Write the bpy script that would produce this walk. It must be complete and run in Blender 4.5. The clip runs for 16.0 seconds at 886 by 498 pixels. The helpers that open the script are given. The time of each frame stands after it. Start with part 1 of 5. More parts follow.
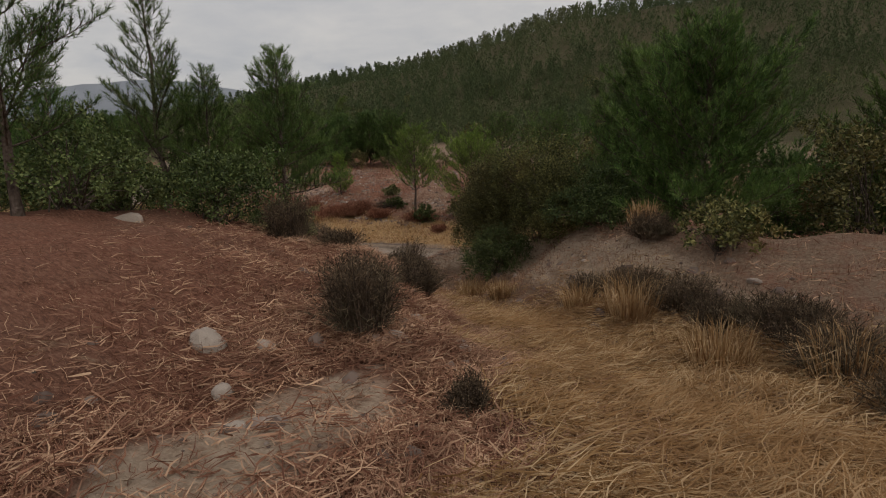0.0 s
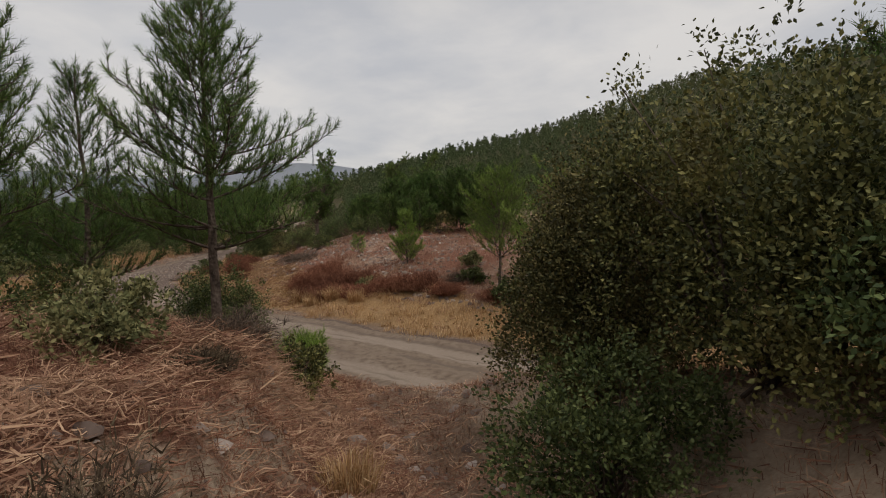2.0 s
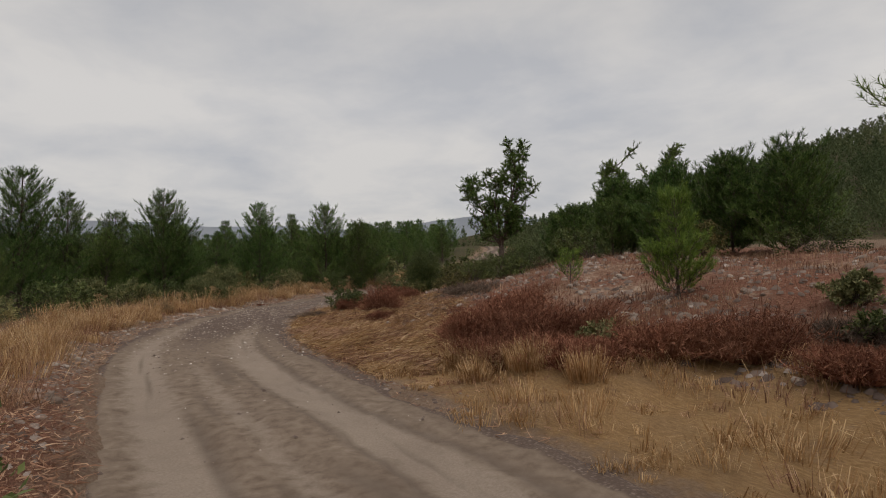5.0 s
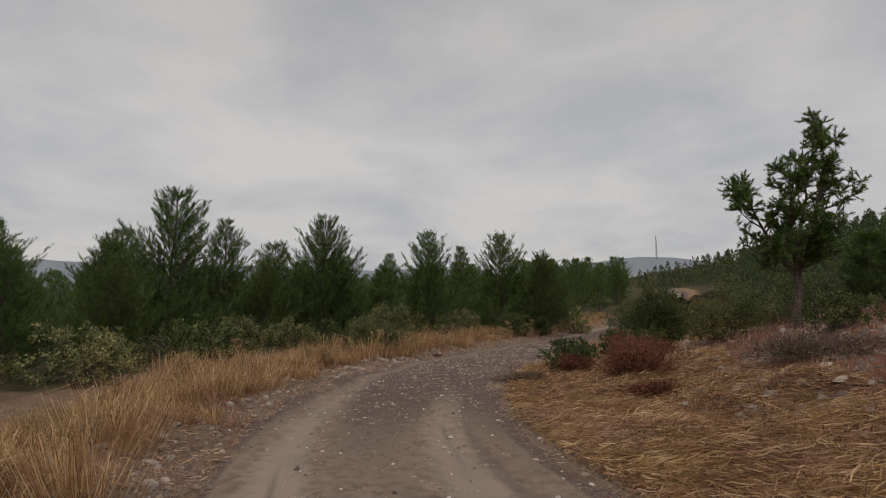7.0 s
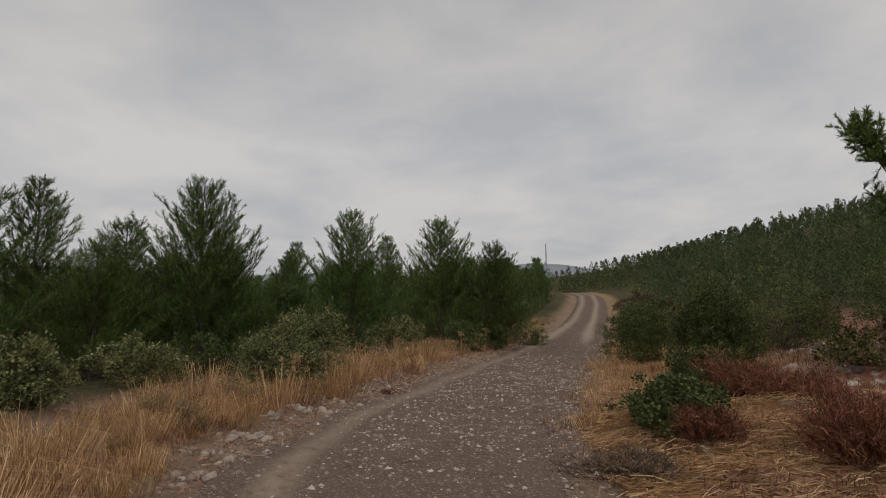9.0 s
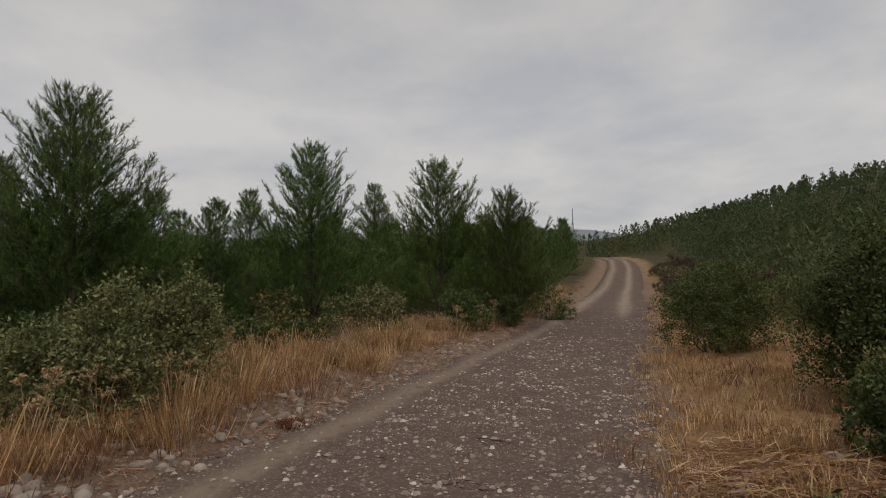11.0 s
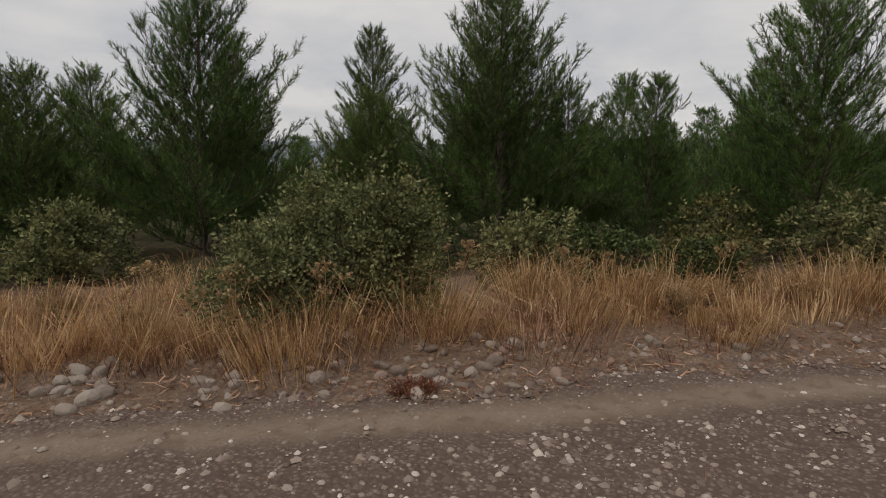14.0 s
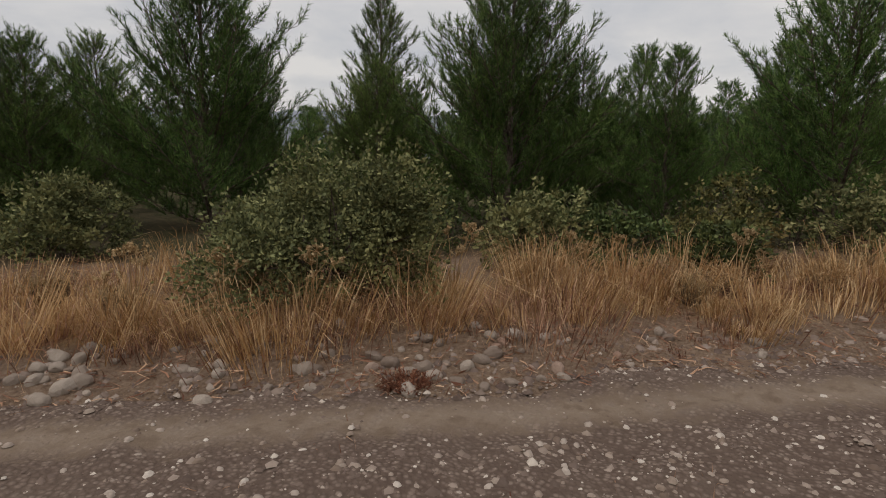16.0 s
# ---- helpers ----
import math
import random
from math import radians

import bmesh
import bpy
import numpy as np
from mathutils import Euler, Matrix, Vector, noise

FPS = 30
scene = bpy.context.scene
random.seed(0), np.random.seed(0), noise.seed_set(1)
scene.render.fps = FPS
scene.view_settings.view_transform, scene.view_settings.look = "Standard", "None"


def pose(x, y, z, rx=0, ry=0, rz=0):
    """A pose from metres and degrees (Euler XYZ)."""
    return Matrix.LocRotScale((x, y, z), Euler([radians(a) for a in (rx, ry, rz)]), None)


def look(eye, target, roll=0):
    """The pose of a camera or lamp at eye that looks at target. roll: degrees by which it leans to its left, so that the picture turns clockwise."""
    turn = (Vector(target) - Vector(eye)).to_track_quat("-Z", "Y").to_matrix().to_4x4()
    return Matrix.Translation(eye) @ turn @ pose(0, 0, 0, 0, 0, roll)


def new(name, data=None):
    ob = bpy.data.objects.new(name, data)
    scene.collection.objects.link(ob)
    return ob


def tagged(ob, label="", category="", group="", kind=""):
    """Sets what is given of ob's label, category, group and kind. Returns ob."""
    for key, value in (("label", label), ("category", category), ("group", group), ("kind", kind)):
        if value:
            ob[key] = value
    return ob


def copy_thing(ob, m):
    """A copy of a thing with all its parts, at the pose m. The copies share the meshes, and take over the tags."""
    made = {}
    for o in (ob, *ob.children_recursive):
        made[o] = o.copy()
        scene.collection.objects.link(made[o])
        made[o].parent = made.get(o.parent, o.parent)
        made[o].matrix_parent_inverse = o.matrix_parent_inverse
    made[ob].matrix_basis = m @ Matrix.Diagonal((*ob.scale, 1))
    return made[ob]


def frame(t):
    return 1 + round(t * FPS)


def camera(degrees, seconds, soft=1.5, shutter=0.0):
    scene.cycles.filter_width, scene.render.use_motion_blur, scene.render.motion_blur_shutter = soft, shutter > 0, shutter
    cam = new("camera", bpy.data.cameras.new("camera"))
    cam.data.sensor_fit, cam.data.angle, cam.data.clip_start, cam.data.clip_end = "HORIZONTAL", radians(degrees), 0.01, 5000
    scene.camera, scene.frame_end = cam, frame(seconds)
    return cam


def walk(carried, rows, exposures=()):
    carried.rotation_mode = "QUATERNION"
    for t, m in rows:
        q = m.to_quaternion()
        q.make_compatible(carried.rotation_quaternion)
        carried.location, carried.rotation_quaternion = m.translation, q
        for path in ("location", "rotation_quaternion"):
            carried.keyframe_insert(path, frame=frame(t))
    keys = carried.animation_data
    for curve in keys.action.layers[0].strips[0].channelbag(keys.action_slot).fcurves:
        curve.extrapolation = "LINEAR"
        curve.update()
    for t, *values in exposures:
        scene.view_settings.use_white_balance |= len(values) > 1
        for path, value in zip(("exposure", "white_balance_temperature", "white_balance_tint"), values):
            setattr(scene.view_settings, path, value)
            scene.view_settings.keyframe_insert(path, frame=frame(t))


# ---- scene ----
cam = camera(75.7, 16.0, soft=1.05)
METRES, EYE, TILT, LEAN, TURN = 31.5, 2.84, 0.0, 0.0, 28.4
ROWS = [
    (0.0, 0.0, 0.0, 0.0, -0.33, -11.82, 1.58),
    (0.5, 0.0179, 0.0423, -0.0013, 1.78, -10.31, 1.64),
    (1.0, 0.0265, 0.0871, -0.0106, 5.41, -8.41, 1.69),
    (1.5, 0.0258, 0.1316, -0.0195, 8.18, -6.42, 1.83),
    (2.0, 0.0184, 0.1773, -0.0249, 11.72, -3.86, 1.66),
    (2.5, 0.0063, 0.2206, -0.0319, 15.1, -2.67, 1.5),
    (3.0, -0.0096, 0.2608, -0.0368, 18.62, -1.41, 1.43),
    (3.5, -0.0276, 0.302, -0.0436, 22.11, -1.02, 1.37),
    (6.0, -0.1326, 0.4525, -0.0583, 39.22, 4.26, 0.46),
    (6.5, -0.1681, 0.4728, -0.0591, 44.35, 5.37, 0.33),
    (7.0, -0.206, 0.489, -0.0573, 44.87, 6.26, 0.3),
    (7.5, -0.2459, 0.5059, -0.0577, 41.98, 7.0, 0.27),
    (8.0, -0.2837, 0.5271, -0.0575, 38.08, 7.25, 0.27),
    (8.5, -0.3146, 0.5534, -0.0561, 34.42, 7.47, 0.4),
    (11.0, -0.3893, 0.6945, -0.0542, 37.06, 3.33, 0.78),
    (11.5, -0.4017, 0.7195, -0.0554, 36.34, 2.64, 0.69),
    (12.0, -0.4086, 0.7467, -0.0534, 33.28, 2.88, 0.52),
    (12.5, -0.4108, 0.7712, -0.0546, 38.25, 2.02, 0.39),
    (13.0, -0.4135, 0.7868, -0.0546, 55.73, -0.66, 0.37),
    (13.5, -0.414, 0.7978, -0.0549, 76.84, -3.21, 0.01),
    (14.0, -0.4152, 0.8041, -0.0548, 97.06, -6.34, -0.37),
    (14.5, -0.4173, 0.8062, -0.0541, 106.09, -7.41, -0.63),
    (15.0, -0.4213, 0.8086, -0.0534, 104.94, -6.91, -1.06),
    (15.5, -0.4222, 0.8076, -0.0528, 103.46, -8.43, -1.02),
    (16.0, -0.4224, 0.8061, -0.0532, 98.49, -9.12, -1.02),
]
walk(cam, [(t, pose(0, 0, EYE, TILT, LEAN, TURN) @ pose(METRES * x, METRES * y, METRES * z, 90 + pitch, roll, yaw)) for t, x, y, z, yaw, pitch, roll in ROWS],
     exposures=[(0.0, -0.12), (0.8, 0.0), (1.5, 0.1), (3.5, 0.14), (6.0, -0.05), (8.0, -0.08), (12.0, -0.03), (13.5, 0.06), (15.0, 0.16), (16.0, 0.16)])

# ---- sky and sun: an overcast autumn evening ----
SUN_ELEVATION, SUN_HEADING = radians(52), radians(-95)
world = bpy.data.worlds.new("overcast_sky")
scene.world = world
world.use_nodes = True
wt = world.node_tree
wt.nodes.clear()


def wnode(kind, **values):
    n = wt.nodes.new(kind)
    for key, value in values.items():
        n.inputs[key].default_value = value
    return n


def build_sky():
    link = wt.links.new
    out = wnode("ShaderNodeOutputWorld")
    back = wnode("ShaderNodeBackground")
    sky = wnode("ShaderNodeTexSky")
    sky.sky_type, sky.sun_disc = "NISHITA", False
    sky.sun_elevation, sky.sun_rotation = SUN_ELEVATION, -SUN_HEADING
    sky.air_density, sky.dust_density = 1.0, 1.0
    dim = wnode("ShaderNodeMix")
    dim.data_type = "RGBA"
    dim.blend_type = "MULTIPLY"
    dim.inputs[0].default_value = 1.0
    link(sky.outputs[0], dim.inputs[6])
    dim.inputs[7].default_value = (0.1, 0.1, 0.1, 1)
    co = wnode("ShaderNodeTexCoord")
    sep = wnode("ShaderNodeSeparateXYZ")
    link(co.outputs["Generated"], sep.inputs[0])
    up = wnode("ShaderNodeMath")
    up.operation = "MAXIMUM"
    link(sep.outputs[2], up.inputs[0])
    up.inputs[1].default_value = 0.0
    # a flat sheet of cloud overhead, so that its patches close up towards the horizon
    lift = wnode("ShaderNodeMath")
    lift.operation = "ADD"
    link(up.outputs[0], lift.inputs[0])
    lift.inputs[1].default_value = 0.20
    over = wnode("ShaderNodeMath")
    over.operation = "DIVIDE"
    over.inputs[0].default_value = 1.0
    link(lift.outputs[0], over.inputs[1])
    sheet = wnode("ShaderNodeVectorMath")
    sheet.operation = "SCALE"
    link(co.outputs["Generated"], sheet.inputs[0])
    link(over.outputs[0], sheet.inputs["Scale"])
    big = wnode("ShaderNodeTexNoise", Scale=1.25, Detail=7.0, Roughness=0.52, Distortion=0.25)
    link(sheet.outputs[0], big.inputs["Vector"])
    wisp = wnode("ShaderNodeTexNoise", Scale=2.7, Detail=6.0, Roughness=0.58, Distortion=0.4)
    link(sheet.outputs[0], wisp.inputs["Vector"])
    blend = wnode("ShaderNodeMix")
    blend.inputs[0].default_value = 0.30
    link(big.outputs[0], blend.inputs[2])
    link(wisp.outputs[0], blend.inputs[3])
    ramp = wnode("ShaderNodeValToRGB")
    ramp.color_ramp.elements[0].position, ramp.color_ramp.elements[0].color = 0.38, (0.755, 0.762, 0.798, 1)
    ramp.color_ramp.elements[1].position, ramp.color_ramp.elements[1].color = 0.60, (1.02, 0.985, 0.955, 1)
    link(blend.outputs[0], ramp.inputs[0])
    # an overcast sky: a pale band above the horizon, a heavier layer, and the bright zenith
    rise = wnode("ShaderNodeValToRGB")
    e = rise.color_ramp.elements
    while len(e) < len(SKY_RISE):
        e.new(0.5)
    for k, (at_height, glow) in enumerate(SKY_RISE):
        e[k].position, e[k].color = at_height, (glow, glow, glow, 1)
    link(up.outputs[0], rise.inputs[0])
    grey = wnode("ShaderNodeMix")
    grey.data_type, grey.blend_type = "RGBA", "MULTIPLY"
    grey.inputs[0].default_value = 1.0
    link(ramp.outputs[0], grey.inputs[6])
    link(rise.outputs[0], grey.inputs[7])
    mix = wnode("ShaderNodeMix")
    mix.data_type = "RGBA"
    mix.inputs[0].default_value = 0.96
    link(dim.outputs[2], mix.inputs[6])
    link(grey.outputs[2], mix.inputs[7])
    link(mix.outputs[2], back.inputs[0])
    back.inputs[1].default_value = 1.0
    link(back.outputs[0], out.inputs[0])


SKY_RISE = ((0.0, 0.52), (0.10, 0.60), (0.27, 0.63), (0.52, 0.53), (1.0, 1.22))
build_sky()
sun_data = bpy.data.lights.new("sun", "SUN")
sun_data.energy, sun_data.angle, sun_data.color = 1.0, radians(40), (1.0, 0.95, 0.88)
sun = new("sun", sun_data)
sun.matrix_world = look((-math.sin(SUN_HEADING) * 40, math.cos(SUN_HEADING) * 40, 40 * math.tan(SUN_ELEVATION)), (0, 0, 0))


# ---- materials ----
class Mat:
    """A node material in the making."""

    def __init__(self, name, rough=0.9, spec=0.2):
        self.m = bpy.data.materials.new(name)
        self.m.use_nodes = True
        self.t = self.m.node_tree
        self.b = self.t.nodes["Principled BSDF"]
        self.b.inputs["Roughness"].default_value = rough
        self.b.inputs["Specular IOR Level"].default_value = spec
        self.co = self.t.nodes.new("ShaderNodeTexCoord").outputs["Object"]

    def noise(self, scale, detail=4.0, rough=0.55, stretch=None):
        n = self.t.nodes.new("ShaderNodeTexNoise")
        n.inputs["Scale"].default_value = scale
        n.inputs["Detail"].default_value = detail
        n.inputs["Roughness"].default_value = rough
        src = self.co
        if stretch:
            mp = self.t.nodes.new("ShaderNodeMapping")
            mp.inputs["Scale"].default_value = stretch
            self.t.links.new(src, mp.inputs[0])
            src = mp.outputs[0]
        self.t.links.new(src, n.inputs["Vector"])
        return n.outputs[0]

    def voronoi(self, scale, out="Distance", feature="F1"):
        n = self.t.nodes.new("ShaderNodeTexVoronoi")
        n.feature = feature
        n.inputs["Scale"].default_value = scale
        self.t.links.new(self.co, n.inputs["Vector"])
        return n.outputs[out]

    def ramp(self, fac, *stops):
        n = self.t.nodes.new("ShaderNodeValToRGB")
        e = n.color_ramp.elements
        while len(e) < len(stops):
            e.new(0.5)
        for k, (p, c) in enumerate(stops):
            e[k].position = p
            e[k].color = (*c, 1) if len(c) == 3 else c
        self.t.links.new(fac, n.inputs[0])
        return n.outputs[0]

    def range(self, fac, a, b, c=0.0, d=1.0):
        n = self.t.nodes.new("ShaderNodeMapRange")
        self.t.links.new(fac, n.inputs[0])
        for k, v in enumerate((a, b, c, d)):
            n.inputs[k + 1].default_value = v
        return n.outputs[0]

    def math(self, op, a, b):
        n = self.t.nodes.new("ShaderNodeMath")
        n.operation = op
        for k, v in ((0, a), (1, b)):
            if isinstance(v, (int, float)):
                n.inputs[k].default_value = v
            else:
                self.t.links.new(v, n.inputs[k])
        return n.outputs[0]

    def mix(self, fac, a, b, blend="MIX"):
        n = self.t.nodes.new("ShaderNodeMix")
        n.data_type, n.blend_type = "RGBA", blend
        for k, v in ((0, fac), (6, a), (7, b)):
            if isinstance(v, (int, float)):
                n.inputs[k].default_value = v
            elif isinstance(v, tuple):
                n.inputs[k].default_value = (*v, 1)
            else:
                self.t.links.new(v, n.inputs[k])
        return n.outputs[2]

    def attribute(self, name):
        n = self.t.nodes.new("ShaderNodeAttribute")
        n.attribute_name = name
        return n.outputs["Fac"]

    def island(self):
        return self.t.nodes.new("ShaderNodeNewGeometry").outputs["Random Per Island"]

    def single(self):
        return self.t.nodes.new("ShaderNodeObjectInfo").outputs["Random"]

    def bump(self, height, strength=0.5, distance=0.02):
        n = self.t.nodes.new("ShaderNodeBump")
        n.inputs["Strength"].default_value, n.inputs["Distance"].default_value = strength, distance
        self.t.links.new(height, n.inputs["Height"])
        self.t.links.new(n.outputs[0], self.b.inputs["Normal"])

    def color(self, c):
        self.t.links.new(c, self.b.inputs["Base Color"])
        return self

    def translucent(self, c, share=0.3):
        """Thin leaves let some light through."""
        tr = self.t.nodes.new("ShaderNodeBsdfTranslucent")
        ms = self.t.nodes.new("ShaderNodeMixShader")
        ms.inputs[0].default_value = share
        self.t.links.new(c, tr.inputs[0])
        self.t.links.new(self.b.outputs[0], ms.inputs[1])
        self.t.links.new(tr.outputs[0], ms.inputs[2])
        self.t.links.new(ms.outputs[0], self.t.nodes["Material Output"].inputs[0])


def leaf_material(name, dark, mid, light, rough=0.6, spec=0.3, share=0.25, patch=1.6, odd=None, vary=0.0):
    """Leaves, needles or stalks: each its own tone, in tufts and larger patches; vary shifts the hue plant by plant."""
    q = Mat(name, rough, spec)
    c = q.ramp(q.island(), (0.0, dark), (0.5, mid), (0.92, light))
    c = q.mix(q.range(q.noise(patch * 4.5, 3), 0.42, 0.66, 0.0, 0.72), c, dark)
    c = q.mix(q.range(q.noise(patch * 0.6, 3), 0.50, 0.72, 0.0, 0.55), c, odd or light)
    n = q.t.nodes.new("ShaderNodeHueSaturation")
    q.t.links.new(c, n.inputs["Color"])
    q.t.links.new(q.range(q.single(), 0, 1, 0.82, 1.18), n.inputs["Value"])
    if vary:
        q.t.links.new(q.range(q.math("FRACT", q.math("MULTIPLY", q.single(), 7.3), 0.0), 0, 1, 0.5 - vary, 0.5 + vary), n.inputs["Hue"])
    c = n.outputs[0]
    q.color(c)
    q.translucent(c, share)
    return q.m


PINE = leaf_material("pine_needles", (0.025, 0.050, 0.011), (0.086, 0.150, 0.031), (0.215, 0.285, 0.078), 0.55, 0.2, 0.2, 1.1, vary=0.014)
YOUNG = leaf_material("young_pine_needles", (0.072, 0.118, 0.019), (0.165, 0.250, 0.042), (0.290, 0.375, 0.080), 0.55, 0.2, 0.28, 1.6)
OAK = leaf_material("oak_leaves", (0.030, 0.034, 0.012), (0.130, 0.128, 0.042), (0.300, 0.262, 0.098), 0.6, 0.2, 0.22, 1.4, (0.32, 0.195, 0.068), vary=0.014)
HOLLY = leaf_material("dark_leaves", (0.030, 0.044, 0.014), (0.084, 0.112, 0.034), (0.185, 0.212, 0.072), 0.6, 0.2, 0.18, 1.8, vary=0.014)
GREY_LEAF = leaf_material("grey_green_leaves", (0.070, 0.078, 0.034), (0.205, 0.210, 0.090), (0.380, 0.360, 0.165), 0.7, 0.12, 0.22, 1.8, (0.34, 0.265, 0.11), vary=0.014)
HILL_LEAF = leaf_material("far_foliage", (0.062, 0.086, 0.040), (0.100, 0.128, 0.058), (0.165, 0.190, 0.090), 0.9, 0.05, 0.1, 0.045, (0.165, 0.160, 0.078))
HEATH = leaf_material("heath_twigs", (0.045, 0.032, 0.021), (0.115, 0.082, 0.052), (0.260, 0.190, 0.120), 0.9, 0.1, 0.15, 3.0, (0.130, 0.120, 0.068))
RUST = leaf_material("rust_brown_twigs", (0.085, 0.032, 0.020), (0.235, 0.092, 0.056), (0.390, 0.195, 0.120), 0.9, 0.1, 0.15, 2.0)
BRUSH = leaf_material("dead_brushwood", (0.060, 0.045, 0.035), (0.130, 0.094, 0.070), (0.240, 0.175, 0.130), 0.9, 0.1, 0.05, 3.0)
STRAW = leaf_material("dry_grass", (0.225, 0.118, 0.048), (0.490, 0.308, 0.146), (0.740, 0.545, 0.325), 0.8, 0.1, 0.35, 0.9, (0.40, 0.228, 0.102))
LITTER = leaf_material("red_brown_litter", (0.130, 0.056, 0.036), (0.330, 0.172, 0.108), (0.590, 0.390, 0.250), 0.9, 0.1, 0.2, 0.8)
SEED = leaf_material("dry_seed_heads", (0.24, 0.16, 0.08), (0.42, 0.30, 0.16), (0.58, 0.45, 0.27), 0.9, 0.1, 0.2, 3.0)


def make_bark():
    q = Mat("pine_bark", 0.95, 0.1)
    n = q.noise(14, 6, 0.65, (1, 1, 0.35))
    v = q.voronoi(26)
    c = q.ramp(n, (0.32, (0.045, 0.034, 0.028)), (0.55, (0.130, 0.098, 0.078)), (0.75, (0.230, 0.180, 0.145)))
    q.color(c)
    q.bump(q.math("ADD", n, q.math("MULTIPLY", v, 0.6)), 0.9, 0.03)
    return q.m


def make_ground():
    q = Mat("dry_earth", 0.97, 0.05)
    sand, red, straw = q.attribute("sand"), q.attribute("red"), q.attribute("straw")
    fine, mid, big = q.noise(38, 6, 0.7), q.noise(7, 5, 0.6), q.noise(0.9, 4, 0.6)
    fibre = q.noise(16, 7, 0.75, (1, 3.2, 1))
    c = q.ramp(fine, (0.25, (0.115, 0.074, 0.050)), (0.5, (0.222, 0.152, 0.106)), (0.78, (0.370, 0.278, 0.205)))
    c_red = q.ramp(fibre, (0.28, (0.070, 0.034, 0.024)), (0.5, (0.195, 0.088, 0.058)), (0.74, (0.350, 0.198, 0.132)))
    c_straw = q.ramp(fibre, (0.25, (0.180, 0.100, 0.045)), (0.5, (0.310, 0.188, 0.088)), (0.75, (0.480, 0.318, 0.160)))
    c_sand = q.ramp(q.math("ADD", q.math("MULTIPLY", fine, 0.6), q.math("MULTIPLY", mid, 0.4)), (0.3, (0.260, 0.185, 0.130)), (0.5, (0.410, 0.308, 0.222)), (0.75, (0.560, 0.445, 0.338)))

    def worn(a, w=0.55):
        return q.range(q.math("ADD", a, q.math("MULTIPLY", q.math("SUBTRACT", q.math("ADD", q.math("MULTIPLY", mid, 0.6), q.math("MULTIPLY", big, 0.4)), 0.5), 2.2)), 0.5 - w / 2, 0.5 + w / 2)

    c = q.mix(worn(red), c, c_red)
    c = q.mix(worn(straw), c, c_straw)
    c = q.mix(worn(sand), c, c_sand)
    # dark scrub and litter; on the plantation floor the pines' shadow is painted in too
    c_scrub_shade = q.ramp(mid, (0.3, (0.036, 0.036, 0.018)), (0.6, (0.075, 0.066, 0.034)), (0.8, (0.130, 0.095, 0.055)))
    c = q.mix(q.range(q.attribute("scrub"), 0.1, 0.7), c, c_scrub_shade)
    c = q.mix(q.range(big, 0.45, 0.75, 0.0, 0.45), c, (0.12, 0.084, 0.062))
    q.color(c)
    q.bump(q.math("ADD", fibre, q.math("MULTIPLY", mid, 1.5)), 0.8, 0.045)
    return q.m


def make_road():
    q = Mat("compacted_dirt", 0.95, 0.1)
    rut, gravel = q.attribute("rut"), q.attribute("gravel")
    fine, mid, big = q.noise(60, 5, 0.7), q.noise(9, 5, 0.6), q.noise(1.2, 4, 0.6)
    v = q.voronoi(42, "Color")
    d = q.voronoi(42)
    c = q.ramp(mid, (0.3, (0.130, 0.093, 0.066)), (0.55, (0.198, 0.148, 0.109)), (0.8, (0.275, 0.214, 0.163)))
    dust = q.ramp(fine, (0.3, (0.225, 0.174, 0.134)), (0.7, (0.315, 0.252, 0.198)))
    chips = q.ramp(v, (0.1, (0.080, 0.054, 0.044)), (0.5, (0.150, 0.108, 0.088)), (0.85, (0.225, 0.172, 0.142)), (1.0, (0.34, 0.28, 0.235)))
    chips = q.mix(q.range(d, 0.25, 0.6), chips, (0.085, 0.058, 0.047))
    g = q.range(q.math("ADD", gravel, q.math("MULTIPLY", q.math("SUBTRACT", mid, 0.5), 1.2)), 0.35, 0.65)
    c = q.mix(q.math("MULTIPLY", g, 0.85), c, chips)
    c = q.mix(q.range(q.math("ADD", rut, q.math("MULTIPLY", q.math("SUBTRACT", mid, 0.5), 0.9)), 0.3, 0.75, 0.0, 0.85), c, dust)
    c = q.mix(q.range(big, 0.4, 0.75, 0.0, 0.35), c, (0.150, 0.110, 0.085))
    c = q.mix(q.range(q.math("ADD", q.attribute("streak"), q.math("MULTIPLY", q.math("SUBTRACT", mid, 0.5), 0.8)), 0.25, 0.9, 0.0, 0.6), c, (0.115, 0.086, 0.066))
    q.color(c)
    q.bump(q.math("ADD", q.math("MULTIPLY", q.math("SUBTRACT", 1.0, d), g), q.math("MULTIPLY", fine, 0.4)), 0.6, 0.02)
    return q.m


def make_stone():
    q = Mat("limestone", 0.9, 0.2)
    n = q.noise(30, 6, 0.65)
    c = q.ramp(q.single(), (0.0, (0.20, 0.15, 0.12)), (0.4, (0.29, 0.232, 0.188)), (0.8, (0.43, 0.365, 0.305)), (1.0, (0.33, 0.20, 0.145)))
    c = q.mix(q.range(n, 0.35, 0.7, 0.0, 0.6), c, (0.20, 0.15, 0.115))
    q.color(c)
    q.bump(n, 0.6, 0.01)
    return q.m


def make_gravel(name, stops):
    q = Mat(name, 0.92, 0.15)
    c = q.ramp(q.island(), *stops)
    c = q.mix(q.range(q.noise(50, 4), 0.4, 0.7, 0.0, 0.4), c, (0.16, 0.12, 0.1))
    q.color(c)
    return q.m


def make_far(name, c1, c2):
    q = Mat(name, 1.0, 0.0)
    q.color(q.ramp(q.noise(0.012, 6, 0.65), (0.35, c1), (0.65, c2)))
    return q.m


